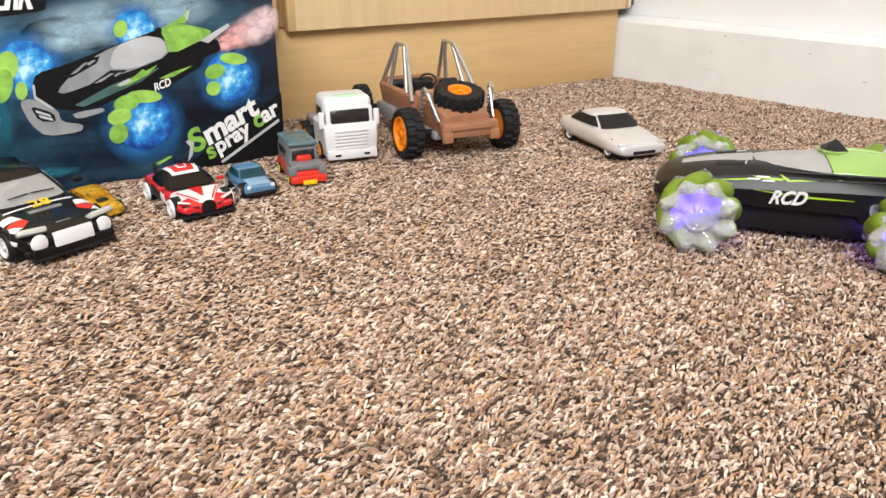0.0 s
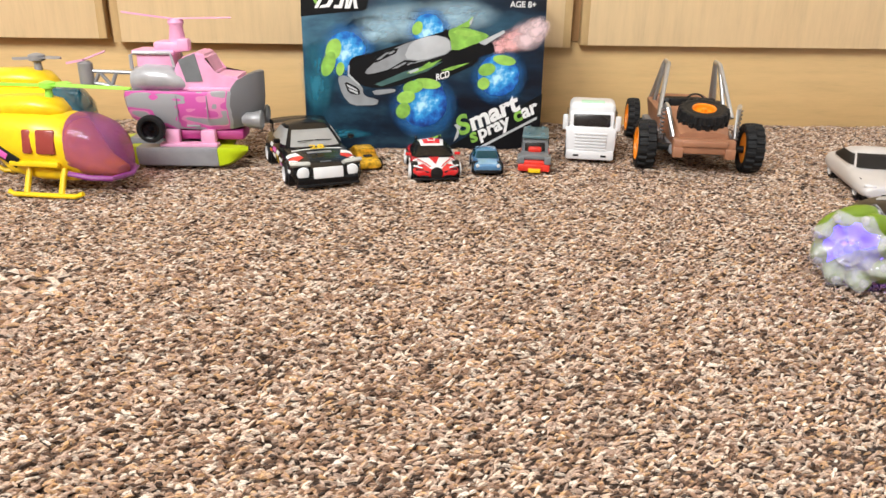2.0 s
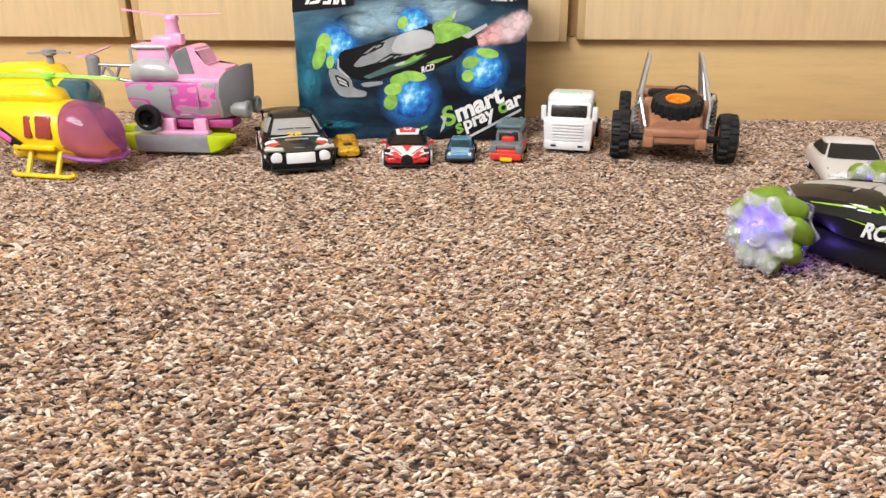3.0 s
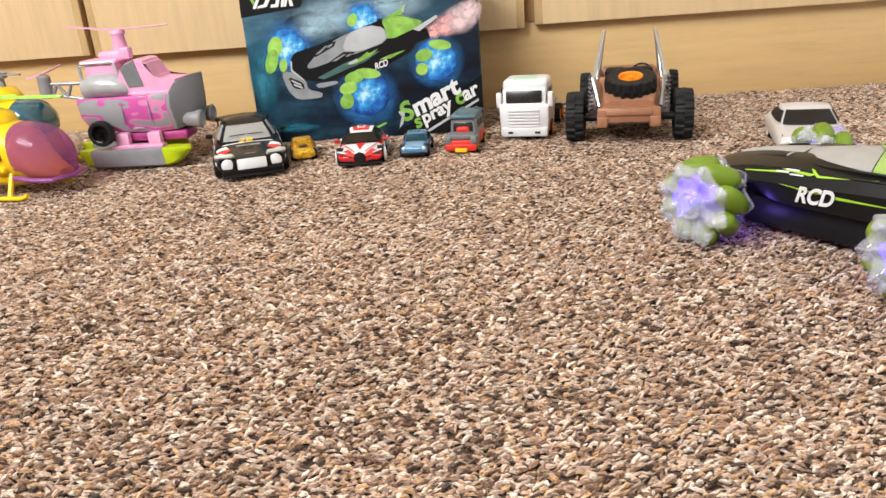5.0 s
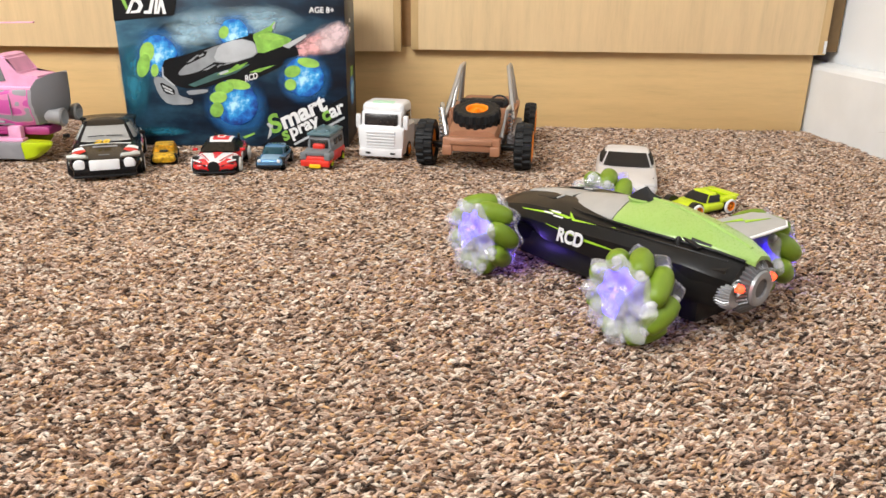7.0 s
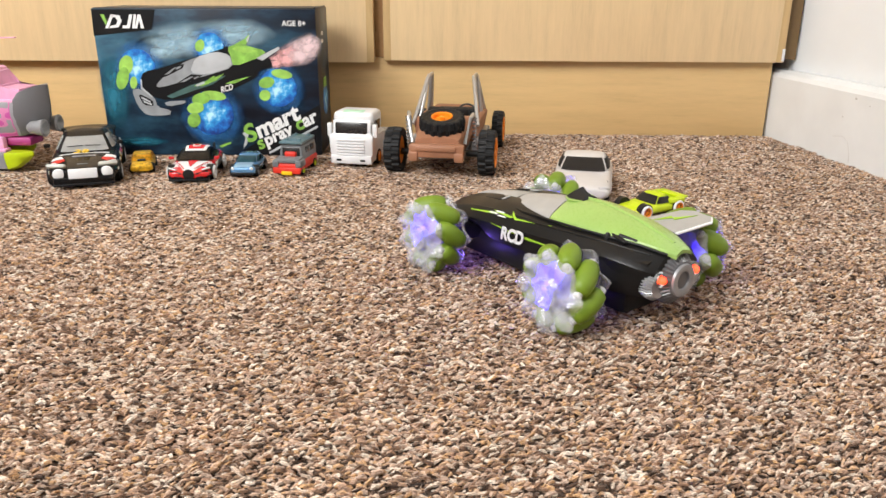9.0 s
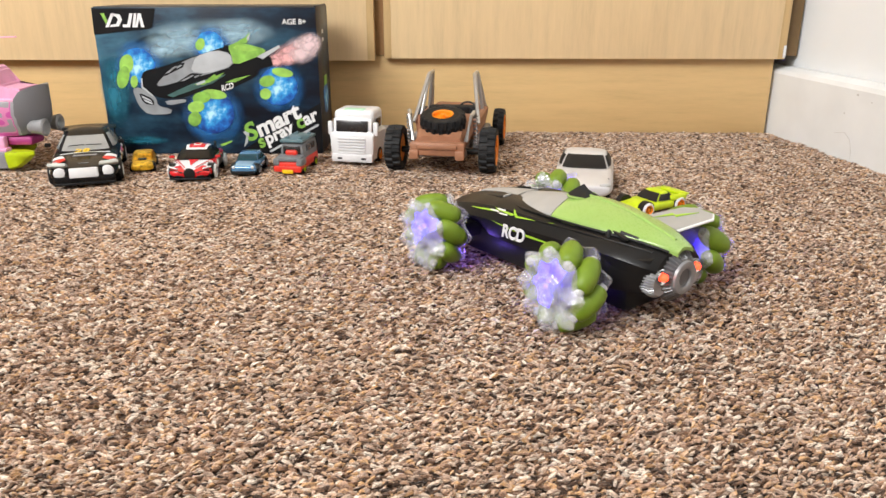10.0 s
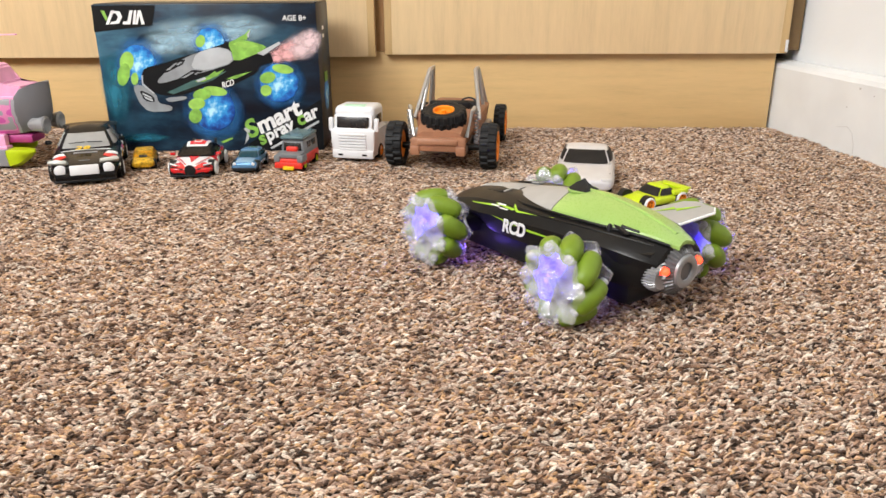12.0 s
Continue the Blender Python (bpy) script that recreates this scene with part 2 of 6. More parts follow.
def globe_print():
    """A printed glowing blue ball with white sparks and a dark rim."""
    m = bpy.data.materials.new("printed_blue_ball")
    nodes, links, b = nodes_of(m)
    n = noise_node(nodes, links, 75, 3, (1, 1, 1), 0.55)
    tc = nodes.new("ShaderNodeTexCoord")
    ln = nodes.new("ShaderNodeVectorMath")
    ln.operation = "LENGTH"
    links.new(tc.outputs["Object"], ln.inputs[0])
    mr = nodes.new("ShaderNodeMapRange")
    mr.inputs["From Max"].default_value = 0.040
    mr.inputs["To Min"].default_value, mr.inputs["To Max"].default_value = 0.40, -0.12
    links.new(ln.outputs["Value"], mr.inputs[0])
    ad = nodes.new("ShaderNodeMath")
    links.new(n.outputs[0], ad.inputs[0])
    links.new(mr.outputs[0], ad.inputs[1])
    r = ramp_node(nodes, [(0.34, (0.008, 0.03, 0.18)), (0.54, (0.012, 0.13, 0.48)), (0.74, (0.04, 0.34, 0.72)), (0.92, (0.50, 0.82, 0.95))])
    links.new(ad.outputs[0], r.inputs[0])
    links.new(r.outputs[0], b.inputs["Base Color"])
    b.inputs["Roughness"].default_value = 0.4
    return m


def camouflage():
    """Grey moulding printed with magenta and pink camouflage towards the stern."""
    m = bpy.data.materials.new("grey_magenta_camouflage")
    nodes, links, b = nodes_of(m)
    n = noise_node(nodes, links, 40, 1, (0.55, 1, 1.3), 0.4)
    tc = nodes.new("ShaderNodeTexCoord")
    sx = nodes.new("ShaderNodeSeparateXYZ")
    links.new(tc.outputs["Object"], sx.inputs[0])
    fade = nodes.new("ShaderNodeMapRange")
    fade.inputs["From Min"].default_value, fade.inputs["From Max"].default_value = 0.044, 0.056
    fade.inputs["To Min"].default_value, fade.inputs["To Max"].default_value = 0.0, -1.0
    links.new(sx.outputs[0], fade.inputs[0])
    ad = nodes.new("ShaderNodeMath")
    links.new(n.outputs[0], ad.inputs[0])
    links.new(fade.outputs[0], ad.inputs[1])
    r = ramp_node(nodes, [(0.0, (0.15, 0.15, 0.16)), (0.02, (0.33, 0.33, 0.35)), (0.44, (0.60, 0.10, 0.38)), (0.55, (0.70, 0.24, 0.46)), (0.61, (0.33, 0.33, 0.35))], "CONSTANT")
    links.new(ad.outputs[0], r.inputs[0])
    links.new(r.outputs[0], b.inputs["Base Color"])
    b.inputs["Roughness"].default_value = 0.35
    return m


def soft_print(name, col, power, scale):
    """A printed patch of mist or glow that fades out into the ground colour."""
    m = bpy.data.materials.new(name)
    nodes, links, b = nodes_of(m)
    b.inputs["Base Color"].default_value = (*col, 1)
    b.inputs["Roughness"].default_value = 0.4
    tc = nodes.new("ShaderNodeTexCoord")
    ln = nodes.new("ShaderNodeVectorMath")
    ln.operation = "LENGTH"
    links.new(tc.outputs["Object"], ln.inputs[0])
    mr = nodes.new("ShaderNodeMapRange")
    mr.interpolation_type = "SMOOTHSTEP"
    mr.inputs["From Max"].default_value = 1.0
    mr.inputs["To Min"].default_value, mr.inputs["To Max"].default_value = power, 0.0
    links.new(ln.outputs["Value"], mr.inputs[0])
    n = noise_node(nodes, links, scale, 4, (1, 1, 1), 0.6)
    k = nodes.new("ShaderNodeMapRange")
    k.inputs["From Min"].default_value, k.inputs["From Max"].default_value = 0.32, 0.62
    links.new(n.outputs[0], k.inputs[0])
    mu = nodes.new("ShaderNodeMath")
    mu.operation, mu.use_clamp = "MULTIPLY", True
    links.new(mr.outputs[0], mu.inputs[0])
    links.new(k.outputs[0], mu.inputs[1])
    t = nodes.new("ShaderNodeBsdfTransparent")
    mix = nodes.new("ShaderNodeMixShader")
    links.new(mu.outputs[0], mix.inputs[0])
    links.new(t.outputs[0], mix.inputs[1])
    links.new(b.outputs[0], mix.inputs[2])
    links.new(mix.outputs[0], nodes["Material Output"].inputs[0])
    return m


M["mist"] = soft_print("print_mist", (0.38, 0.57, 0.68), 1.0, 1.6)
M["halo"] = soft_print("print_blue_halo", (0.03, 0.20, 0.55), 1.5, 1.4)
M["spray"] = soft_print("print_spray", (0.78, 0.42, 0.42), 2.2, 2.0)
M["pale_spray"] = soft_print("print_pale_spray", (0.74, 0.56, 0.58), 2.0, 1.8)
M["teal_mist"] = soft_print("print_teal_mist", (0.02, 0.17, 0.25), 1.3, 1.8)
M["camo"] = camouflage()
M["night"] = night_print()
M["globe"] = globe_print()

# ---- building helpers ----
def mesh_of(bm, name, material, smooth=True):
    me = bpy.data.meshes.new(name)
    bmesh.ops.recalc_face_normals(bm, faces=bm.faces[:])
    bm.to_mesh(me)
    bm.free()
    for p in me.polygons:
        p.use_smooth = smooth
    me.materials.append(M[material])
    return me


def part(name, bm, material, parent=None, label="", at=None, smooth=True, angle=40, subsurf=0):
    """One mesh object from a bmesh (or a mesh already made), under its thing."""
    me = mesh_of(bm, name, material, smooth) if isinstance(bm, bmesh.types.BMesh) else bm
    ob = new(name, me)
    ob.parent = parent
    if at is not None:
        ob.matrix_basis = at
    if smooth and angle < 180 and isinstance(bm, bmesh.types.BMesh) and not subsurf:
        me.set_sharp_from_angle(angle=radians(angle))
    if subsurf:
        s = ob.modifiers.new("round", "SUBSURF")
        s.levels = s.render_levels = subsurf
    if label:
        tagged(ob, label)
    return ob


def thing(name, at, label, category, group="", kind=""):
    ob = new(name)
    ob.matrix_basis = at
    return tagged(ob, label, category, group, kind)


def block(bm, c, s, bevel=0.0, rot=None, seg=2):
    """A box at c of size s, with rounded edges."""
    r = bmesh.ops.create_cube(bm, size=1.0)
    vs = r["verts"]
    bmesh.ops.scale(bm, vec=s, verts=vs)
    if bevel:
        es = list({e for v in vs for e in v.link_edges})
        g = bmesh.ops.bevel(bm, geom=es, offset=bevel, segments=seg, profile=0.5, affect="EDGES")
        vs = list({v for f in g["faces"] for v in f.verts} | {v for v in vs if v.is_valid})
    if rot is not None:
        bmesh.ops.transform(bm, matrix=rot.to_4x4() if len(rot) == 3 else rot, verts=vs)
    bmesh.ops.translate(bm, vec=c, verts=vs)
    return vs


def ring_loft(bm, rings, caps=True, closed=True):
    """A skin over rings of equally many points."""
    vs = [[bm.verts.new(p) for p in r] for r in rings]
    n = len(rings[0])
    for a, b in zip(vs, vs[1:]):
        for i in range(n if closed else n - 1):
            j = (i + 1) % n
            bm.faces.new((a[i], a[j], b[j], b[i]))
    if caps:
        bm.faces.new(vs[0][::-1])
        bm.faces.new(vs[-1])
    return vs


def tube(bm, pts, r, seg=8, r_end=None):
    """A round bar along points."""
    pts = [Vector(p) for p in pts]
    rings = []
    for i, p in enumerate(pts):
        d = (pts[min(i + 1, len(pts) - 1)] - pts[max(i - 1, 0)]).normalized()
        a = d.cross(Vector((0, 0, 1)) if abs(d.z) < 0.9 else Vector((1, 0, 0))).normalized()
        b = d.cross(a)
        k = r if r_end is None else r + (r_end - r) * i / (len(pts) - 1)
        rings.append([p + k * (math.cos(t) * a + math.sin(t) * b) for t in (2 * math.pi * s / seg for s in range(seg))])
    ring_loft(bm, rings)


def lathe(bm, profile, seg=24, axis="x", c=(0, 0, 0), lobes=0, depth=0.0, caps=True):
    """A turned body: profile of (along, radius) about an axis; lobes make its rim scalloped."""
    rings = []
    for u, r in profile:
        ring = []
        for s in range(seg):
            t = 2 * math.pi * s / seg
            k = r * (1 + depth * math.cos(lobes * t)) if lobes else r
            p, q = k * math.cos(t), k * math.sin(t)
            v = {"x": (u, p, q), "y": (p, u, q), "z": (p, q, u)}[axis]
            ring.append(Vector(v) + Vector(c))
        rings.append(ring)
    ring_loft(bm, rings, caps)


def plate(bm, outline, thick, m=None):
    """A flat plate: outline of (x, z) in the plane y = 0, thick towards -y."""
    m = m or Matrix.Identity(4)
    a = [bm.verts.new(m @ Vector((x, 0, z))) for x, z in outline]
    b = [bm.verts.new(m @ Vector((x, -thick, z))) for x, z in outline]
    n = len(outline)
    bm.faces.new(a)
    bm.faces.new(b[::-1])
    for i in range(n):
        bm.faces.new((a[i], b[i], b[(i + 1) % n], a[(i + 1) % n]))


def hull(bm, stations):
    """A car-like shell: stations (y, z_low, w_low, z_mid, w_mid, z_top, w_top, crown), mirrored about x = 0."""
    rings = []
    for y, zl, wl, zm, wm, zt, wt, cr in stations:
        half = [(wl, zl), (wm, zm), (wt * 1.04, zt - (zt - zm) * 0.22), (wt * 0.8, zt + cr * 0.4)]
        ring = [(0, zl)] + half + [(0, zt + cr)] + [(-x, z) for x, z in reversed(half)]
        rings.append([Vector((x, y, z)) for x, z in ring])
    ring_loft(bm, rings)


def lettering(text, size, material, parent, at, name="lettering", shear=0.0, extrude=0.0003, label="", bold=0.0):
    cu = bpy.data.curves.new("words", "FONT")
    cu.body, cu.size, cu.extrude, cu.shear, cu.offset = text, size, extrude, shear, bold
    tmp = bpy.data.objects.new("words", cu)
    scene.collection.objects.link(tmp)
    bpy.context.view_layer.update()
    me = bpy.data.meshes.new_from_object(tmp.evaluated_get(bpy.context.evaluated_depsgraph_get()))
    bpy.data.objects.remove(tmp)
    me.materials.clear()
    me.materials.append(M[material])
    return part(name, me, material, parent, label, at)


def tyre_ring(bm, r, h, lugs):
    """A tyre with staggered lugs moulded into its two shoulders."""
    seg = lugs * 6
    rings = []
    for u, k, side in ((-0.8, 0.62, 0), (-1.0, 0.76, 0), (-1.0, 0.90, -1), (-0.88, 0.97, -1), (-0.12, 1.0, -1), (-0.02, 1.0, -1), (0.02, 1.0, 1), (0.12, 1.0, 1), (0.88, 0.97, 1), (1.0, 0.90, 1), (1.0, 0.76, 0), (0.8, 0.62, 0), (-0.8, 0.62, 0)):
        ring = []
        for s in range(seg):
            t = 2 * math.pi * s / seg
            up = (s + (3 if side > 0 else 0)) % 6 < 3
            q = r * k * (1.0 if up or not side else 0.93)
            ring.append(Vector((u * h, q * math.cos(t), q * math.sin(t))))
        rings.append(ring)
    ring_loft(bm, rings, False)


def child(car, stem):
    return [o for o in car.children if o.name.split(".")[0] == stem][0]


def decal(car, under, name, material, corners, n=6, lift=0.0005, label="", axis="z"):
    """A sticker that follows the skin of a part below it: four corners, in plan or (axis x, sign) on a flank."""
    tree = BVHTree.FromObject(under, bpy.context.evaluated_depsgraph_get())
    a, b, c, d = (Vector(p) for p in corners)
    grid = []
    for j in range(n + 1):
        row = []
        for i in range(n + 1):
            u, v = i / n, j / n
            p = (a * (1 - u) + b * u) * (1 - v) + (d * (1 - u) + c * u) * v
            if axis == "z":
                h = tree.ray_cast(Vector((p.x, p.y, 0.3)), Vector((0, 0, -1)))
                q = Vector((p.x, p.y, (h[0].z if h[0] else 0.02) + lift))
            else:
                sx = 1 if axis == "+x" else -1
                h = tree.ray_cast(Vector((sx * 0.3, p.x, p.y)), Vector((-sx, 0, 0)))
                q = Vector(((h[0].x if h[0] else sx * 0.02) + sx * lift, p.x, p.y))
            row.append(q)
        grid.append(row)
    bm = bmesh.new()
    vs = [[bm.verts.new(q) for q in row] for row in grid]
    for j in range(n):
        for i in range(n):
            bm.faces.new((vs[j][i], vs[j][i + 1], vs[j + 1][i + 1], vs[j + 1][i]))
    bmesh.ops.recalc_face_normals(bm, faces=bm.faces[:])
    bmesh.ops.solidify(bm, geom=bm.faces[:], thickness=0.0004)
    return part(name, bm, material, car, label)


# wheels of the die-cast and plastic toys
WHEELS = {}


def wheel(parent, c, r, w, rim="white", tyre="rubber", tread=0, side=1, spokes=5, deep=0.3):
    """A wheel across x: a tyre, and in it a dished rim with spokes."""
    key = (r, w, rim, tyre, tread, spokes)
    if key not in WHEELS:
        bm = bmesh.new()
        h = w / 2
        tyre_ring(bm, r, h, tread) if tread else lathe(bm, [(-h * 0.8, r * 0.62), (-h, r * 0.75), (-h * 0.9, r * 0.93), (-h * 0.55, r), (h * 0.55, r), (h * 0.9, r * 0.93), (h, r * 0.75), (h * 0.8, r * 0.62), (-h * 0.8, r * 0.62)], 28, caps=False)
        t = mesh_of(bm, "tyre", tyre)
        t.set_sharp_from_angle(angle=radians(40))
        bm = bmesh.new()
        lathe(bm, [(h * 0.3, r * 0.2), (h * 0.45, r * 0.55), (h * 0.9, r * 0.58), (h * 1.02, r * 0.66), (h * 0.7, r * 0.68), (-h * 0.7, r * 0.66)], 24)
        lathe(bm, [(h * 0.2, r * 0.17), (h * 0.92, r * 0.15), (h * 0.95, r * 0.08)], 12)
        for i in range(spokes):
            a = 2 * math.pi * i / spokes
            block(bm, (h * 0.55, r * 0.36 * math.cos(a), r * 0.36 * math.sin(a)), (h * 0.35, r * 0.5, r * 0.14), 0.0, pose(0, 0, 0, math.degrees(a), 0, 0).to_3x3())
        k = mesh_of(bm, "rim", rim)
        k.set_sharp_from_angle(angle=radians(40))
        WHEELS[key] = (t, k)
    t, k = WHEELS[key]
    m = pose(*c, 0, 0, 0 if side > 0 else 180)
    tyre_ob = part("wheel", t, tyre, parent, "", m)
    part("rim", k, rim, tyre_ob)
    return tyre_ob

# ---- the room ----
WALL_A, WALL_B = Vector((1.2175, 1.19)), Vector((1.42, -0.18))   # foot of the skirting, from the wardrobe's corner towards the viewer


def upright_slab(bm, a, b, z0, z1, out, bevel=0.0):
    """A slab standing on the line a-b, its front face on that line, going back by out."""
    d = (b - a).normalized()
    n = Vector((-d.y, d.x)) * out
    ring = [(a.x, a.y), (b.x, b.y), (b.x + n.x, b.y + n.y), (a.x + n.x, a.y + n.y)]
    ring_loft(bm, [[Vector((x, y, z0)) for x, y in ring], [Vector((x, y, z1)) for x, y in ring]])


far = WALL_A + (WALL_B - WALL_A).normalized() * 4.2
near_ext = WALL_A - (WALL_B - WALL_A).normalized() * 0.7
back = (WALL_B - WALL_A).normalized()
side = Vector((-back.y, back.x))

bm = bmesh.new()
upright_slab(bm, near_ext + side * 0.034, far + side * 0.034, -0.02, 2.4, 0.12)
tagged(part("wall_east", bm, "wall", smooth=False), "plain white painted wall beside the wardrobe", "wall", kind="structure")
bm = bmesh.new()
upright_slab(bm, near_ext, far, -0.01, 0.112, 0.032)
a, b = near_ext, far
ring_loft(bm, [[Vector((p.x, p.y, 0.112)), Vector((p.x + side.x * 0.032, p.y + side.y * 0.032, 0.112)),
                Vector((p.x + side.x * 0.032, p.y + side.y * 0.032, 0.124)), Vector((p.x + side.x * 0.016, p.y + side.y * 0.016, 0.124)),
                Vector((p.x + side.x * 0.004, p.y + side.y * 0.004, 0.119))] for p in (a, b)])
tagged(part("skirting_board", bm, "skirting", smooth=False), "white gloss painted skirting board with scuffs", "skirting", kind="structure")

bm = bmesh.new()
block(bm, (0.0, 1.86, 1.2), (5.4, 0.12, 2.6))
tagged(part("wall_north", bm, "wall", smooth=False), "plain white wall behind the wardrobe", "wall", kind="structure")
# Unseen walls: mid beige keeps bounced light low and shade deep.
bm = bmesh.new()
block(bm, (-2.2, -0.3, 1.2), (0.12, 4.4, 2.6))
tagged(part("wall_west", bm, "beige_wall", smooth=False), "unseen wall, beige to hold down bounced light", "wall", kind="structure")
# Unseen too; its distance and opening set the angle of the daylight.
bm = bmesh.new()
for c, s in (((-1.98, -1.30, 1.2), (0.54, 0.12, 2.6)), ((1.455, -1.30, 1.2), (2.89, 0.12, 2.6)), ((-0.85, -1.30, 0.61), (1.72, 0.12, 1.42)), ((-0.85, -1.30, 2.44), (1.72, 0.12, 0.12))):
    block(bm, c, s)
tagged(part("wall_south", bm, "beige_wall", smooth=False), "unseen beige wall with a wide window, set to shape the daylight", "wall", kind="structure")
bm = bmesh.new()
block(bm, (0.2, -0.3, 2.45), (5.4, 4.6, 0.1))
tagged(part("ceiling", bm, "wall", smooth=False), "plain white ceiling", "ceiling", kind="structure")
bm = bmesh.new()
block(bm, (0.2, -0.3, -0.0530), (5.4, 4.6, 0.1))
tagged(part("floor", bm, "backing", smooth=False), "backing of the brown carpet, darkened for the shade between tufts", "floor", kind="structure")

# dents, specks and a stray hair on the skirting
def on_skirting(y, z, out=0.0006):
    k = (y - WALL_A.y) / (WALL_B.y - WALL_A.y)
    return Vector((WALL_A.x + k * (WALL_B.x - WALL_A.x) - out, y, z))


for y, z, r in ((0.960, 0.105, 0.0022), (0.925, 0.098, 0.0014), (0.704, 0.055, 0.003), (0.985, 0.072, 0.0015), (0.80, 0.09, 0.0018)):
    bm = bmesh.new()
    bmesh.ops.create_uvsphere(bm, u_segments=8, v_segments=6, radius=r, matrix=Matrix.Translation(on_skirting(y, z, 0.0)) @ Matrix.Diagonal((0.25, 1.6, 0.8, 1)))
    tagged(part("scuff_mark", bm, "scuff"), "grey scuff on the white skirting board", "scuff", "scuffs on the skirting", "structure")
bm = bmesh.new()
tube(bm, [on_skirting(1.000, 0.037), on_skirting(0.975, 0.042), on_skirting(0.960, 0.034), on_skirting(0.952, 0.016), on_skirting(0.950, 0.002)], 0.0003, 6)
tagged(part("stray_hair", bm, "scuff"), "fine stray hair clinging to the skirting board", "hair")

# ---- the wardrobe ----
wardrobe = thing("wardrobe", pose(0, 0, 0), "pale maple laminate fitted wardrobe with overlapping doors above a plinth", "wardrobe")
bm = bmesh.new()
block(bm, (0.002, 1.206, 0.068), (2.412, 0.018, 0.15), 0.0008)
part("plinth", bm, "plinth_wood", wardrobe)
bm = bmesh.new()
block(bm, (0.0, 1.50, 1.17), (2.40, 0.596, 2.04))
part("carcass", bm, "carcass", wardrobe, smooth=False)
# The last strip is added in dark brown where the wall gap is shaded.
for x, w, y, mat in ((0.469, 0.030, 1.1965, "carcass"), (-0.3225, 0.024, 1.1935, "carcass"), (1.221, 0.050, 1.1945, "dark_gap")):
    bm = bmesh.new()
    block(bm, (x, y, 1.144), (w, 0.004, 2.0))
    part("filler_strip", bm, mat, wardrobe, "brown strip closing a door gap; the dark wall-side one stands for shade", smooth=False)


def wardrobe_door(x0, x1, y, z0):
    bm = bmesh.new()
    block(bm, ((x0 + x1) / 2, y + 0.010, z0 + 1.0), (x1 - x0 - 0.028, 0.018, 2.0), 0.0006)
    ob = part("door", bm, "door_wood", wardrobe)
    for x in (x0 + 0.0075, x1 - 0.0075):
        bm = bmesh.new()
        block(bm, (x, y + 0.010, z0 + 1.0), (0.0135, 0.0185, 2.0), 0.0012)
        part("door_edging", bm, "edge_wood", ob)


wardrobe_door(-1.10, -0.327, 1.170, 0.141)
wardrobe_door(-0.318, 0.461, 1.170, 0.136)
wardrobe_door(0.477, 1.219, 1.175, 0.1395)
bm = bmesh.new()
block(bm, (1.2155, 1.1744, 0.153), (0.005, 0.0014, 0.022), 0.0004)
part("chipped_edge", bm, "white", wardrobe, "white chip where the laminate edging is worn off")

# ---- the printed box ----
BOX_W, BOX_H, BOX_D = 0.357, 0.236, 0.125
carton = thing("toy_box", pose(0.0305, 0.981, 0, 0, 0, 1.5), "dark blue printed cardboard toy box on the carpet", "box")
bm = bmesh.new()
block(bm, (BOX_W / 2, BOX_D / 2, BOX_H / 2), (BOX_W, BOX_D, BOX_H), 0.0012)
box_body = part("carton", bm, "night", carton, angle=30)
bm = bmesh.new()
block(bm, (BOX_W / 2, BOX_D / 2 + 0.001, BOX_H + 0.0008), (BOX_W - 0.004, BOX_D - 0.004, 0.0012), 0.0004)
part("lid", bm, "card_dark", carton, "dark tuck-in lid")
bm = bmesh.new()
block(bm, (BOX_W - 0.0015, BOX_D * 0.46, BOX_H + 0.0012), (0.004, BOX_D * 0.86, 0.0034), 0.001, pose(0, 0, 0, 0, 14, 0).to_3x3())
part("lid_tab", bm, "card_dark", carton, "worn edge of the lid's tuck flap")


def art(points, material, layer, name="printed_shape", label=""):
    """A printed patch on the box's front; u and v run over the face."""
    bm = bmesh.new()
    plate(bm, [(u * BOX_W, v * BOX_H) for u, v in points], 0.00025)
    return part(name, bm, material, box_body, label, pose(0, -0.0002 - layer * 0.0003, 0), smooth=False)


def uv(*pts):
    """Points of the artwork's own drawing sheet, about 1000 by 645, as u and v."""
    out = []
    for x, y in pts:
        left, right = 20 + (y - 27) * 0.145, 990 + (y - 27) * 0.03
        out.append(((x - left) / (right - left), 1 - (y - 27) / 618))
    return out


def oval(cx, cy, rx, ry, n=40, ragged=0.0, seed=0):
    rng = random.Random(seed)
    out = []
    for i in range(n):
        t = 2 * math.pi * i / n
        k = 1 + ragged * rng.uniform(-1, 1)
        out.append((cx + rx * k * math.cos(t), cy + ry * k * math.sin(t)))
    return out


def rounded(pts, turns=2):
    """Corners cut twice, for outlines with soft bends."""
    for _ in range(turns):
        nxt = []
        for (ax, ay), (bx, by) in zip(pts, pts[1:] + pts[:1]):
            nxt += [(ax * 0.8 + bx * 0.2, ay * 0.8 + by * 0.2), (ax * 0.2 + bx * 0.8, ay * 0.2 + by * 0.8)]
        pts = nxt
    return pts


def soft_art(x, y, rx, ry, material, layer, name, turn=0.0):
    """A soft-edged printed patch: a unit disc scaled to size, fading at its rim."""
    u, v = uv((x, y))[0]
    bm = bmesh.new()
    plate(bm, oval(0, 0, 1, 1, 36), 0.002)
    sx, sz = rx / 935 * BOX_W, ry / 618 * BOX_H
    part(name, bm, material, box_body, "", pose(u * BOX_W, -0.0002 - layer * 0.0003, v * BOX_H, 0, -turn, 0) @ Matrix.Diagonal((sx, 0.05, sz, 1)), smooth=False)


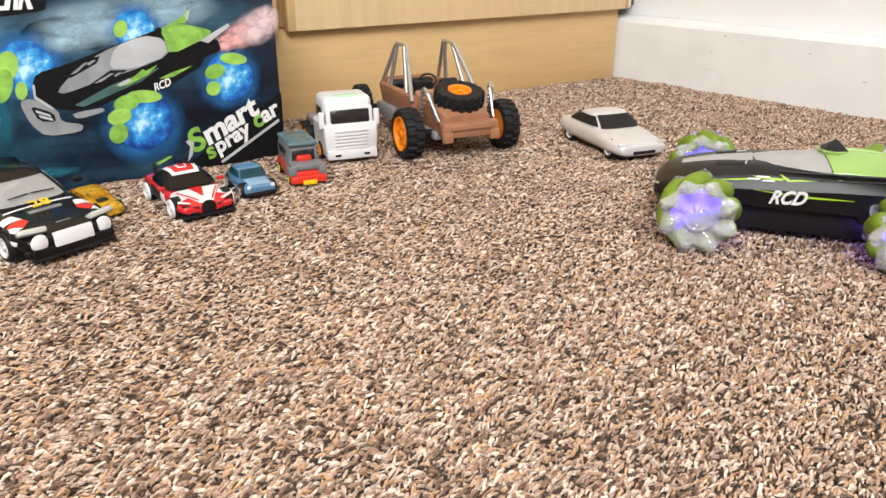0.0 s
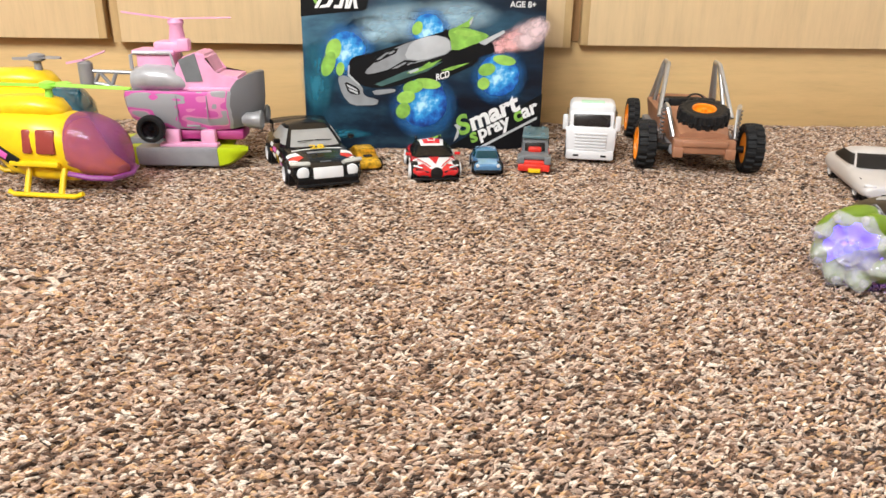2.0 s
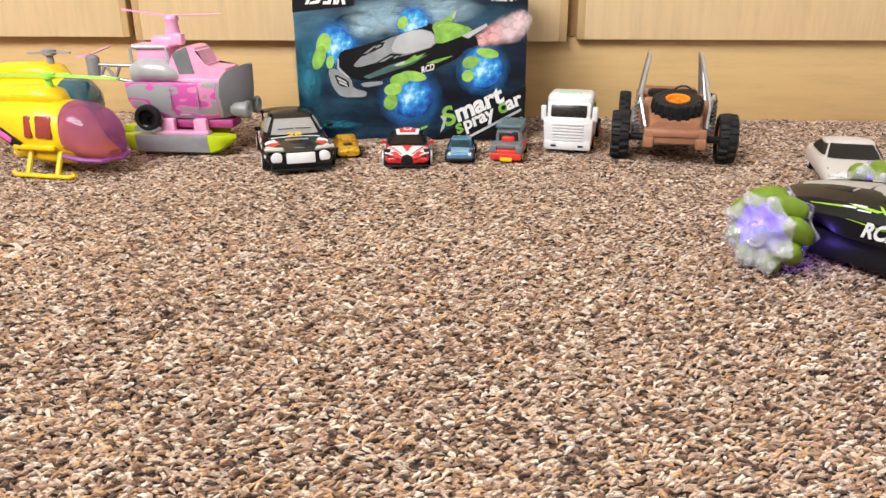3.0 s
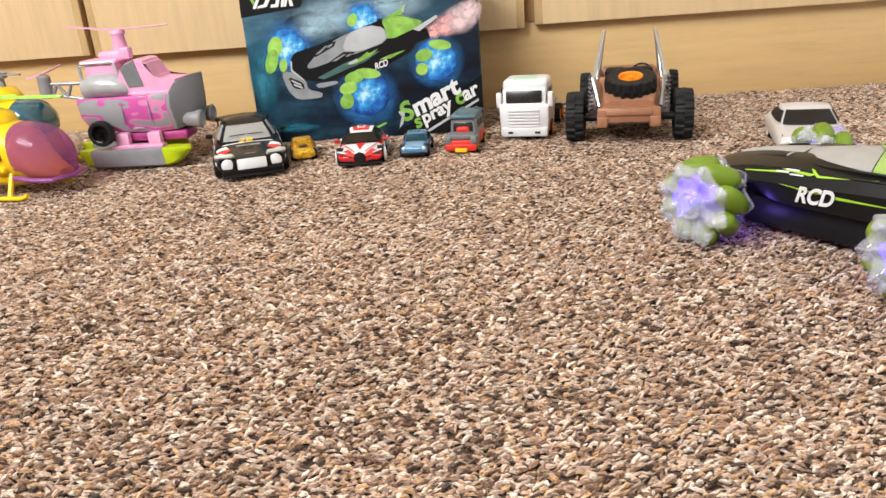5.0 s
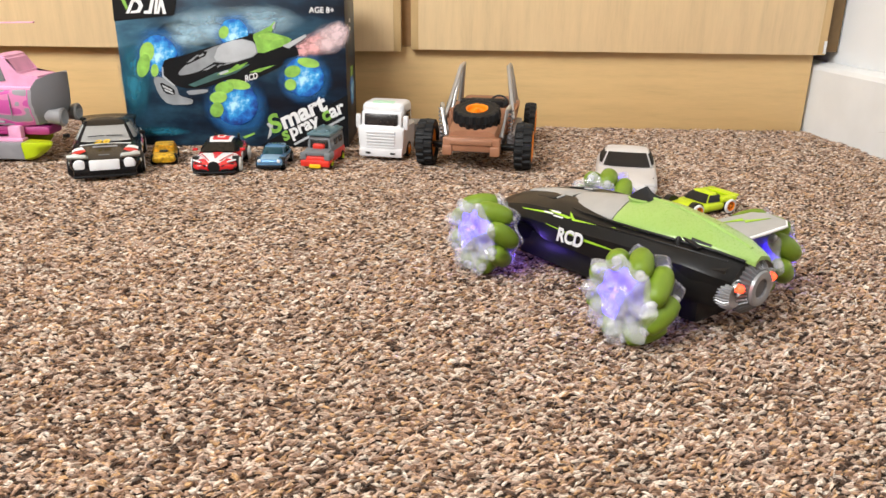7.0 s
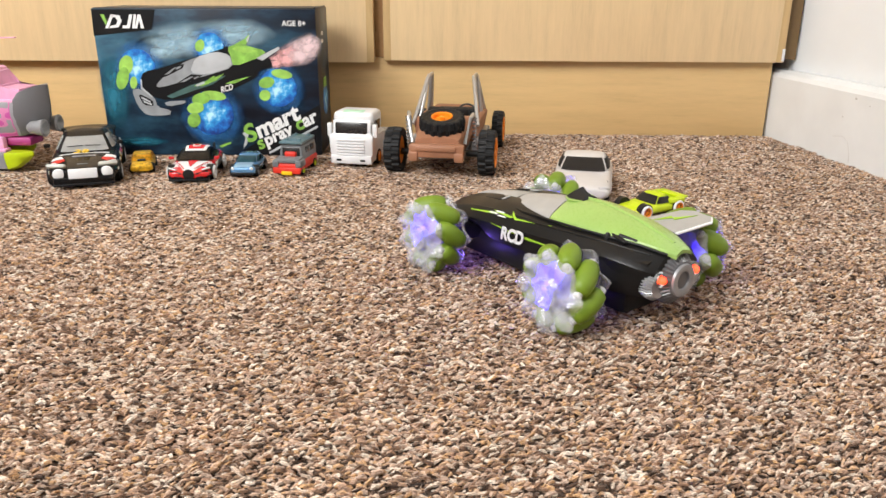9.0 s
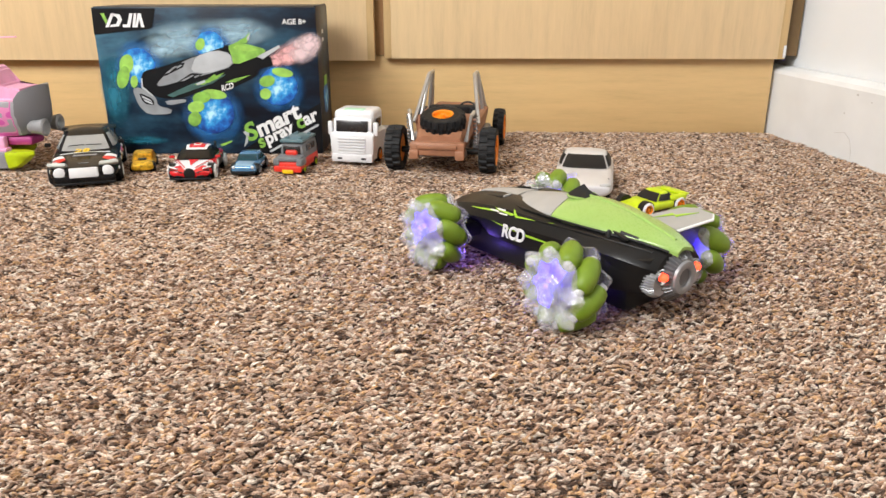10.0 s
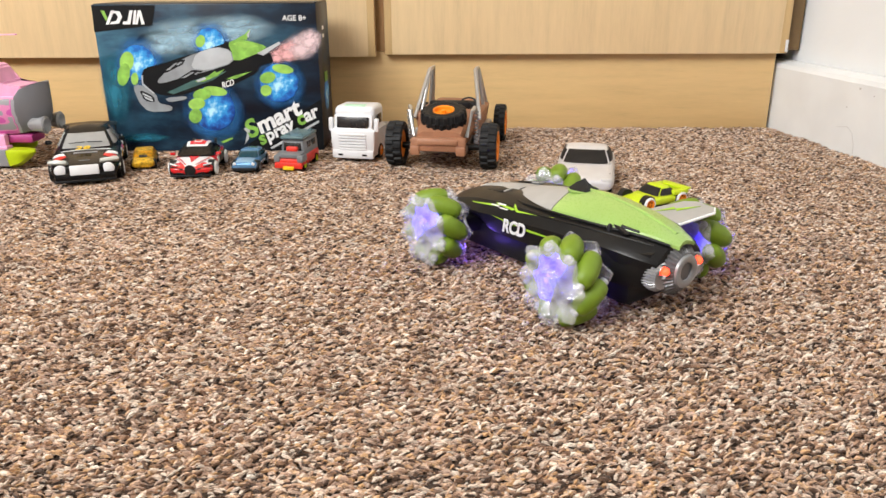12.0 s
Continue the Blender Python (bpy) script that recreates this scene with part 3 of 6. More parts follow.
for i, (x, y, a, b) in enumerate(((380, 155, 170, 75), (640, 125, 190, 70), (500, 150, 260, 90), (330, 190, 120, 60))):
    soft_art(x, y, a, b, "mist", 0.2 + 0.1 * i, "printed_mist")
soft_art(120, 360, 75, 190, "teal_mist", 0.75, "printed_glow")
soft_art(240, 585, 130, 24, "teal_mist", 0.78, "printed_glow")
for cx, cy, r in ((225, 262, 125), (535, 180, 100), (540, 470, 150), (825, 355, 125)):
    soft_art(cx, cy, r, r * 0.98, "halo", 0.8, "printed_glow")
# spray behind the tail
for k, (x, y, a, b) in enumerate(((825, 236, 60, 36), (875, 215, 80, 52), (930, 195, 90, 66), (960, 170, 60, 50))):
    soft_art(x, y, a, b, "spray" if k < 2 else "pale_spray", 0.85 + 0.04 * k, "printed_spray", 18)


def ball(cx, cy, r, pads, layer):
    """A printed glowing ball wheel with shaded green pads."""
    u, v = uv((cx, cy))[0]
    rr = r / 935 * BOX_W
    bm = bmesh.new()
    plate(bm, oval(0, 0, rr, rr, 48, 0.025, cx), 0.00025)
    part("printed_ball", bm, "globe", box_body, "printed glowing blue ball wheel", pose(u * BOX_W, -0.0002 - layer * 0.0003, v * BOX_H), smooth=False)
    for i, (x, y, a, b, turn) in enumerate(pads):
        c, q = math.cos(radians(turn)), math.sin(radians(turn))
        pts = [(x + (px - x) * c - (py - y) * q, y + (px - x) * q + (py - y) * c) for px, py in oval(x, y, a, b, 24)]
        art(uv(*pts), "print_green" if i % 2 else "print_lime", layer + 0.5 + 0.9 * i, "printed_pad")


ball(222, 262, 72, ((172, 258, 30, 42, 10), (158, 312, 26, 48, 12), (205, 330, 16, 26, 0)), 0.95)
ball(532, 180, 58, ((490, 175, 20, 26, 20),), 0.95)
# body, bonnet, cover
art(uv(*rounded([(234, 318), (245, 285), (330, 266), (415, 238), (560, 196), (610, 180), (775, 215), (797, 240), (803, 264), (742, 278), (735, 305), (655, 345), (575, 378), (480, 378), (400, 402), (322, 402), (258, 376), (236, 348)], 1)), "print_black", 2, "printed_car_body", "printed picture of a black stunt car")
art(uv((345, 388), (450, 340), (560, 306), (600, 300), (540, 338), (455, 366), (370, 396)), "print_teal", 2.5, "printed_side")
art(uv(*rounded([(298, 342), (352, 286), (430, 238), (555, 197), (622, 212), (634, 264), (520, 300), (440, 318), (318, 352)], 1)), "print_grey", 3, "printed_bonnet")
art(uv(*rounded([(470, 224), (556, 199), (618, 213), (628, 262), (520, 296), (446, 288)], 1)), "print_silver", 3.5, "printed_canopy")
for pts in (((320, 302), (378, 256), (424, 250), (414, 270), (340, 306)), ((380, 338), (452, 294), (502, 298), (446, 326))):
    art(uv(*pts), "print_black", 4, "printed_intake")
for pts in (((338, 297), (378, 266), (390, 264), (356, 293)), ((384, 270), (404, 259), (412, 262), (392, 275)), ((402, 329), (452, 303), (462, 304), (424, 326)), ((462, 310), (476, 303), (488, 303), (466, 316))):
    art(uv(*pts), "print_grey", 4.5, "printed_panel")
art(uv(*rounded([(606, 184), (645, 168), (692, 174), (776, 196), (758, 218), (634, 264), (622, 214)], 1)), "print_green", 4, "printed_rear_cover")
art(uv(*rounded([(625, 190), (648, 176), (690, 182), (750, 198), (690, 206)], 1)), "print_lime", 4.5, "printed_highlight")
art(uv((640, 170), (682, 148), (704, 128), (698, 150), (690, 170)), "print_green", 3.5, "printed_fin")
art(uv((690, 150), (706, 130), (698, 164)), "print_silver", 4.2, "printed_fin")
art(uv((588, 188), (602, 176), (614, 182), (612, 206), (592, 204)), "print_black", 4.6, "printed_cap")
art(uv((733, 226), (830, 178), (835, 188), (760, 236)), "print_silver", 4.4, "printed_wing")
art(uv((752, 240), (790, 226), (800, 258), (764, 262)), "print_black", 4.2, "printed_exhaust")
for pts in (((462, 344), (528, 318), (594, 290), (562, 318), (500, 344)), ((596, 334), (636, 318), (706, 302), (640, 332)), ((520, 320), (548, 300), (556, 304), (530, 326))):
    art(uv(*pts), "print_green", 4, "printed_stripe")
art(uv((470, 338), (506, 324), (512, 332), (478, 346)), "print_silver", 4.4, "printed_mark")
# bumper and lamps
art(uv(*rounded([(196, 360), (228, 354), (296, 394), (306, 434), (366, 448), (360, 470), (262, 472), (222, 430)], 1)), "print_grey", 3, "printed_bumper")
art(uv(*rounded([(222, 374), (286, 404), (292, 432), (246, 424)], 1)), "print_black", 3.5, "printed_lamp")
art(uv((236, 388), (276, 408), (280, 416), (240, 398)), "print_silver", 4, "printed_lamp_bar")
art(uv((244, 404), (282, 420), (284, 428), (250, 414)), "print_silver", 4, "printed_lamp_bar")
art(uv(*rounded([(334, 412), (424, 404), (428, 418), (350, 432)], 1)), "print_grey", 3, "printed_bumper")
art(uv((234, 316), (240, 316), (242, 350), (290, 392), (282, 392), (236, 356)), "print_silver", 3.2, "printed_edge")
ball(538, 458, 94, ((548, 384, 54, 20, 8), (494, 398, 40, 25, -10), (470, 438, 36, 25, -8), (464, 490, 28, 32, 10)), 4.2)
ball(824, 350, 80, ((842, 292, 46, 19, 10), (776, 328, 34, 24, -14), (768, 382, 24, 24, 0)), 4.2)
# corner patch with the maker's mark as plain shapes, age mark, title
art(uv((24, 30), (298, 30), (284, 110), (35, 136)), "print_black", 1.2, "printed_corner")
for pts in (((62, 50), (78, 50), (94, 84), (86, 92)), ((108, 50), (122, 50), (98, 106), (84, 106)), ((112, 50), (146, 54), (156, 76), (142, 102), (102, 106), (108, 96), (130, 92), (138, 76), (128, 62), (108, 60)),
            ((160, 94), (178, 94), (188, 50), (202, 50), (190, 106), (158, 106)), ((207, 50), (218, 50), (212, 106), (200, 106)), ((224, 50), (236, 50), (252, 106), (238, 106), (230, 72), (222, 106), (212, 106))):
    art(uv(*pts), "print_green" if pts[0][0] == 62 else "print_white", 1.8, "printed_mark")


def box_words(text, x, y, size, material, turn, shear=0.2, bold=0.0, wide=1.0):
    u, v = uv((x, y))[0]
    lettering(text, size, material, box_body, pose(u * BOX_W, -0.0019, v * BOX_H) @ pose(0, 0, 0, 90, 0, 0) @ pose(0, 0, 0, 0, 0, turn) @ Matrix.Diagonal((wide, 1, 1, 1)), "printed_word", shear, 0.0001, "", bold)


box_words("AGE 8+", 846, 94, 0.0118, "print_white", 0, 0.0, 0.0002)
box_words("RCD", 580, 372, 0.0130, "print_white", 16, 0.35, 0.0003, 0.8)
art(uv((640, 645), (1004, 420), (1008, 645)), "print_black", 1.1, "printed_corner")
box_words("S", 694, 590, 0.040, "print_green", 25, 0.15, 0.0013, 1.05)
box_words("mart", 740, 570, 0.0375, "print_white", 25, 0.12, 0.0014, 1.10)
box_words("s", 742, 620, 0.030, "print_green", 25, 0.12, 0.0009, 1.05)
box_words("pray", 772, 604, 0.0275, "print_white", 25, 0.12, 0.0010, 1.06)
box_words("c", 906, 536, 0.030, "print_green", 25, 0.12, 0.0010, 1.05)
box_words("ar", 936, 520, 0.030, "print_white", 25, 0.12, 0.0010, 1.02)
art(uv((780, 632), (990, 512), (992, 522), (786, 640)), "print_silver", 2, "printed_small_print")
art(uv((668, 548), (690, 536), (696, 546), (688, 596), (672, 616), (682, 566)), "print_silver", 1.6, "printed_edge")
art(uv((570, 604), (618, 586), (622, 592), (580, 612)), "print_green", 2, "printed_stripe")
# marks on the end panel
for z in (0.196, 0.183):
    bm = bmesh.new()
    block(bm, (BOX_W + 0.0002, 0.06, z), (0.0006, 0.016, 0.006))
    part("printed_mark", bm, "print_white", box_body, smooth=False)
bm = bmesh.new()
lathe(bm, [(0, 0.001), (0, 0.026), (0.0004, 0.026), (0.0004, 0.001)], 32, "x")
part("printed_ball", bm, "globe", box_body, "", pose(BOX_W + 0.0003, 0.066, 0.085))
bm = bmesh.new()
block(bm, (BOX_W + 0.0006, 0.066, 0.115), (0.0008, 0.03, 0.016))
part("printed_pad", bm, "print_green", box_body, smooth=False)

# ---- the radio-controlled stunt car ----
rc = thing("stunt_car", pose(0.716, 0.439, 0, 0, 0, 38.3), "black and green radio-controlled stunt car with clear lit wheels", "toy car")
# body stations along y: floor height, then (x, z) of sill, crease, shoulder and top edge, then the crown
RC_BODY = [
    (0.136, 0.031, 0.022, 0.033, 0.030, 0.040, 0.026, 0.0450, 0.014, 0.0480, 0.0490),
    (0.127, 0.025, 0.033, 0.031, 0.042, 0.043, 0.037, 0.0510, 0.022, 0.0560, 0.0575),
    (0.106, 0.022, 0.035, 0.036, 0.048, 0.049, 0.042, 0.0580, 0.026, 0.0635, 0.0650),
    (0.078, 0.022, 0.035, 0.040, 0.0505, 0.054, 0.0435, 0.0645, 0.029, 0.0695, 0.0710),
    (0.058, 0.022, 0.045, 0.040, 0.0510, 0.0555, 0.0435, 0.0665, 0.032, 0.0720, 0.0735),
    (0.040, 0.022, 0.048, 0.038, 0.0508, 0.0562, 0.0432, 0.0682, 0.034, 0.0735, 0.0755),
    (0.000, 0.022, 0.048, 0.038, 0.0500, 0.0580, 0.0430, 0.0692, 0.0365, 0.0740, 0.0795),
    (-0.030, 0.022, 0.048, 0.038, 0.0490, 0.0595, 0.0425, 0.0695, 0.0372, 0.0735, 0.0830),
    (-0.070, 0.023, 0.047, 0.037, 0.0475, 0.0605, 0.0385, 0.0702, 0.0325, 0.0735, 0.0820),
    (-0.105, 0.026, 0.044, 0.036, 0.0450, 0.0600, 0.0310, 0.0692, 0.0235, 0.0718, 0.0770),
    (-0.126, 0.032, 0.034, 0.038, 0.0370, 0.0560, 0.0205, 0.0665, 0.0140, 0.0692, 0.0710),
    (-0.137, 0.036, 0.026, 0.040, 0.0290, 0.0530, 0.0170, 0.0630, 0.0110, 0.0655, 0.0668),
]


def eased(rows, steps):
    """Rows filled in between along a smooth curve through them."""
    a = np.array(rows)
    out = []
    for i in range(len(a) - 1):
        p0, p1, p2, p3 = a[max(i - 1, 0)], a[i], a[i + 1], a[min(i + 2, len(a) - 1)]
        for k in range(steps):
            t = k / steps
            out.append(0.5 * (2 * p1 + (p2 - p0) * t + (2 * p0 - 5 * p1 + 4 * p2 - p3) * t * t + (3 * p1 - p0 - 3 * p2 + p3) * t ** 3))
    return out + [a[-1]]


bm = bmesh.new()
rings = []
for y, zb, ax, az, bx, bz, cx, cz, dx, dz, zc in eased(RC_BODY, 4):
    half = [(ax * 0.80, az - 0.003), (ax, az), (bx * 0.996, bz - 0.0030), (bx, bz - 0.0008), (bx - 0.0012, bz + 0.0010), (bx * 0.45 + cx * 0.55, bz * 0.45 + cz * 0.55 + 0.0008), (cx, cz), (cx - 0.0016, cz + 0.0005), (dx, dz), (dx * 0.55, dz * 0.3 + zc * 0.7)]
    rings.append([Vector((x, y, z)) for x, z in [(0, az - 0.003)] + half + [(0, zc)] + [(-x, z) for x, z in reversed(half)]])
ring_loft(bm, rings)
shell = part("body_shell", bm, "satin_black", rc, angle=28)
bpy.context.view_layer.update()
bm = bmesh.new()
block(bm, (0, -0.004, 0.0225), (0.070, 0.222, 0.027), 0.005)
block(bm, (0, 0.090, 0.036), (0.128, 0.024, 0.018), 0.004)
block(bm, (0, -0.086, 0.036), (0.128, 0.026, 0.018), 0.004)
part("chassis", bm, "black", rc)


def top_panel(rows, material, name, thick=0.0016, label="", sweep=0.0):
    """A panel on the shell's top: rows of (y, half width, z at centre, z at edge); sweep sets its sides back."""
    bm = bmesh.new()
    rings = []
    for y, w, zc, ze in eased(rows, 3):
        up = [(k * w, ze + (zc - ze) * (1 - abs(k) ** 1.7)) for k in (-1, -0.94, -0.8, -0.55, -0.28, 0, 0.28, 0.55, 0.8, 0.94, 1)]
        up[0], up[-1] = (-w, ze - 0.0008), (w, ze - 0.0008)
        rings.append([Vector((x, y - sweep * abs(x), z)) for x, z in up] + [Vector((x, y - sweep * abs(x), z - thick)) for x, z in reversed(up)])
    ring_loft(bm, rings)
    return part(name, bm, material, rc, label, angle=50)


cover = top_panel([(-0.0160, 0.0380, 0.0860, 0.0752), (-0.028, 0.0385, 0.0892, 0.0752), (-0.052, 0.0365, 0.0895, 0.0752), (-0.082, 0.0310, 0.0858, 0.0745), (-0.110, 0.0225, 0.0792, 0.0728), (-0.130, 0.0148, 0.0735, 0.0695), (-0.141, 0.0100, 0.0690, 0.0665)], "shell_green", "rear_cover", 0.003, "glossy yellow-green rear cover", 0.22)
bm = bmesh.new()
tube(bm, [(0, -0.035, 0.0886), (0, -0.060, 0.0880), (0, -0.100, 0.0815), (0, -0.132, 0.0715)], 0.0024, 8)
part("ridge", bm, "shell_green", cover)
top_panel([(0.046, 0.0200, 0.0762, 0.0735), (0.025, 0.0300, 0.0798, 0.0752), (0.0, 0.0362, 0.0838, 0.0752), (-0.0150, 0.0378, 0.0858, 0.0752)], "matt_silver", "canopy", 0.0025, "matt silver canopy panel", 0.22)
top_panel([(0.112, 0.0060, 0.0648, 0.0640), (0.085, 0.0100, 0.0712, 0.0700), (0.0455, 0.0150, 0.0764, 0.0748)], "matt_silver", "bonnet_strip", 0.002, "matt silver bonnet strip")
for sx in (-1, 1):
    bm = bmesh.new()
    block(bm, (sx * 0.0230, 0.066, 0.0719), (0.011, 0.028, 0.0018), 0.0008, pose(0, 0, 0, -8, sx * 10, sx * 8).to_3x3())
    part("air_intake", bm, "black", rc)
    bm = bmesh.new()
    block(bm, (sx * 0.0225, 0.056, 0.0736), (0.010, 0.010, 0.0018), 0.0007, pose(0, 0, 0, -8, sx * 10, sx * 8).to_3x3())
    part("top_lamp", bm, "matt_silver", rc)
    bm = bmesh.new()
    tube(bm, [(sx * 0.018, 0.137, 0.0425), (sx * 0.032, 0.131, 0.0470), (sx * 0.045, 0.115, 0.0505)], 0.0026, 8, 0.0012)
    part("headlamp", bm, "light_grey", rc)
    bm = bmesh.new()
    tube(bm, [(sx * 0.0345, 0.030, 0.0720), (sx * 0.0382, 0.012, 0.0722), (sx * 0.0398, -0.026, 0.0735), (sx * 0.0378, -0.058, 0.0736), (sx * 0.0318, -0.090, 0.0728), (sx * 0.0232, -0.117, 0.0706), (sx * 0.0140, -0.137, 0.0662)], 0.0012, 8)
    part("side_trim", bm, "black", rc)
    bm = bmesh.new()
    tube(bm, [(sx * 0.0430, 0.020, 0.0660), (sx * 0.0440, 0.000, 0.0672), (sx * 0.0438, -0.030, 0.0688), (sx * 0.0400, -0.070, 0.0696), (sx * 0.0325, -0.105, 0.0684), (sx * 0.0225, -0.127, 0.0652)], 0.0010, 8)
    part("side_moulding", bm, "satin_black", rc)
    bm = bmesh.new()
    ring_loft(bm, [[Vector((sx * x, y, z)) for x, z in ((w0, 0.030), (w1, 0.042), (w2, 0.060), (w2 - 0.012, 0.064), (w0 - 0.014, 0.030))]
                   for y, w0, w1, w2 in ((-0.052, 0.046, 0.0480, 0.0475), (-0.072, 0.0470, 0.0515, 0.0475), (-0.096, 0.0450, 0.0500, 0.0450), (-0.118, 0.0370, 0.0420, 0.0375), (-0.131, 0.0300, 0.0340, 0.0300))])
    part("rear_flank", bm, "satin_black", rc, angle=35)
# fin, wing and wing mount
bm = bmesh.new()
ring_loft(bm, [[Vector((x, y, z)) for x, y, z in ((-0.0095, -0.014, 0.0875), (0.0095, -0.014, 0.0875), (0.0095, -0.038, 0.0890), (-0.0095, -0.038, 0.0890))],
               [Vector((x, y, z)) for x, y, z in ((-0.0045, -0.020, 0.0935), (0.0045, -0.020, 0.0935), (0.0045, -0.035, 0.0915), (-0.0045, -0.035, 0.0915))],
               [Vector((x, y, z)) for x, y, z in ((-0.0012, -0.027, 0.0985), (0.0012, -0.027, 0.0985), (0.0015, -0.032, 0.0945), (-0.0015, -0.032, 0.0945))]])
part("fin", bm, "black", rc, angle=30)
bm = bmesh.new()
lathe(bm, [(0.0865, 0.0130), (0.0900, 0.0145), (0.0908, 0.0130), (0.0885, 0.0105)], 24, "z", (0, -0.026, -0.0018))
part("fin_collar", bm, "shell_green", rc)
wing_out = [(0.020, -0.080), (0.034, -0.072), (0.072, -0.086), (0.078, -0.096), (0.075, -0.116), (0.066, -0.122), (0.018, -0.112)]
bm = bmesh.new()
ring_loft(bm, [[Vector((x, y, 0.0665 + x * 0.12)) for x, y in wing_out], [Vector((x, y, 0.0687 + x * 0.12)) for x, y in wing_out]])
wing = part("side_wing", bm, "matt_silver", rc, "silver side wing with a green flash")
bm = bmesh.new()
flash = ((0.034, -0.081), (0.054, -0.089), (0.051, -0.092), (0.069, -0.106), (0.048, -0.096), (0.051, -0.093))
ring_loft(bm, [[Vector((x, y, z + x * 0.12)) for x, y in flash] for z in (0.0690, 0.0694)])
part("flash_decal", bm, "decal_green", wing, smooth=False)
bm = bmesh.new()
tube(bm, [(0.018, -0.1130, 0.0695), (0.042, -0.1180, 0.0724), (0.066, -0.1225, 0.0753), (0.0755, -0.116, 0.0764)], 0.0014, 8)
part("edge_strip", bm, "decal_white", wing)
bm = bmesh.new()
block(bm, (-0.0285, -0.096, 0.0735), (0.005, 0.024, 0.0026), 0.001, pose(0, 0, 0, 8, 0, -14).to_3x3())
lathe(bm, [(0.064, 0.0026), (0.0745, 0.0026), (0.0765, 0.001)], 14, "z", (-0.0325, -0.088, 0))
tube(bm, [(-0.0265, -0.096, 0.0750), (-0.0225, -0.112, 0.0730)], 0.0018, 8, 0.0012)
part("wing_mount", bm, "black", rc)


def ribbed(bm, profile, seg, lobes, depth, c):
    """A turned body about y whose ribbed rings have sharp teeth: profile of (along, radius, ribbed)."""
    rings = []
    for u, r, rib in profile:
        ring = []
        for i in range(seg):
            t = 2 * math.pi * i / seg
            k = r * (1 - depth * (i * lobes * 2 // seg % 2)) if rib else r
            ring.append(Vector((k * math.cos(t), u, k * math.sin(t))) + Vector(c))
        rings.append(ring)
    ring_loft(bm, rings)


# turbine and tail lamps
bm = bmesh.new()
ribbed(bm, [(-0.126, 0.018, 0), (-0.131, 0.0232, 1), (-0.136, 0.0238, 1), (-0.1435, 0.0165, 1), (-0.1440, 0.0130, 0)], 128, 32, 0.09, (0, 0, 0.0430))
turbine = part("turbine_nozzle", bm, "gun_grey", rc, "grey ribbed turbine nozzle", angle=25)
bm = bmesh.new()
lathe(bm, [(-0.1420, 0.0150), (-0.1460, 0.0142), (-0.1468, 0.0115), (-0.1455, 0.0080), (-0.1380, 0.0064), (-0.1375, 0.001)], 32, "y", (0, 0, 0.0430))
part("nozzle_ring", bm, "mid_grey", turbine)
bm = bmesh.new()
lathe(bm, [(-0.1385, 0.001), (-0.1390, 0.0062), (-0.1395, 0.0062), (-0.1395, 0.001)], 24, "y", (0, 0, 0.0430))
part("nozzle_hole", bm, "black", turbine)
for sx in (-1, 1):
    bm = bmesh.new()
    ribbed(bm, [(-0.116, 0.010, 0), (-0.118, 0.0138, 1), (-0.135, 0.0138, 1), (-0.1385, 0.0110, 1), (-0.1375, 0.006, 0)], 128, 32, 0.07, (sx * 0.0215, 0, 0.0410))
    k = part("side_nozzle", bm, "ribbed_silver", rc, "silver ribbed side nozzle", angle=25)
    bm = bmesh.new()
    lathe(bm, [(-0.1360, 0.0065), (-0.1400, 0.0060), (-0.1395, 0.0045), (-0.1380, 0.001)], 20, "y", (sx * 0.0225, 0, 0.0460))
    part("lamp_cup", bm, "chrome", k)
    bm = bmesh.new()
    bmesh.ops.create_uvsphere(bm, u_segments=14, v_segments=8, radius=0.0034, matrix=pose(sx * 0.0222, -0.1408, 0.0465))
    part("tail_lamp", bm, "led_red", k, "lit red tail lamp")
# decals on the near flank
bpy.context.view_layer.update()
lettering("RCD", 0.0190, "decal_white", rc, pose(-0.0506, 0.0285, 0.0435) @ pose(0, 0, 0, 0, -8, 0) @ pose(0, 0, 0, 90, 0, -90) @ Matrix.Diagonal((0.80, 1.0, 1.0, 1.0)) @ pose(0, 0, 0, 0, 0, 2), "side_lettering", 0.42, 0.0004, "white brush-style lettering decal", 0.0006)
for pts in (((0.043, 0.0556), (0.006, 0.0532), (0.012, 0.0520), (0.041, 0.0551)), ((-0.001, 0.0532), (-0.002, 0.0508), (-0.046, 0.0520), (-0.044, 0.0525))):
    decal(rc, shell, "stripe_decal", "decal_green", pts, 6, 0.0004, "", "-x")
for pts in (((0.079, 0.0610), (0.040, 0.0660), (0.043, 0.0640), (0.078, 0.0605)), ((0.046, 0.0672), (0.016, 0.0668), (0.020, 0.0650), (0.040, 0.0658)), ((0.022, 0.0700), (0.014, 0.0648), (0.010, 0.0652), (0.018, 0.0692)), ((0.014, 0.0662), (-0.032, 0.0698), (-0.031, 0.0693), (0.014, 0.0648))):
    decal(rc, shell, "flash_decal", "decal_green", pts, 6, 0.0004, "", "-x")
for y, z in ((0.049, 0.0652), (0.041, 0.0676), (0.036, 0.0646)):
    decal(rc, shell, "small_lettering", "decal_white", ((y, z), (y - 0.011, z + 0.0004), (y - 0.0105, z - 0.0007), (y + 0.001, z - 0.0011)), 4, 0.0009, "", "-x")

# mecanum wheels: clear scalloped cheeks, green rollers, a violet lamp inside
R_W = 0.038


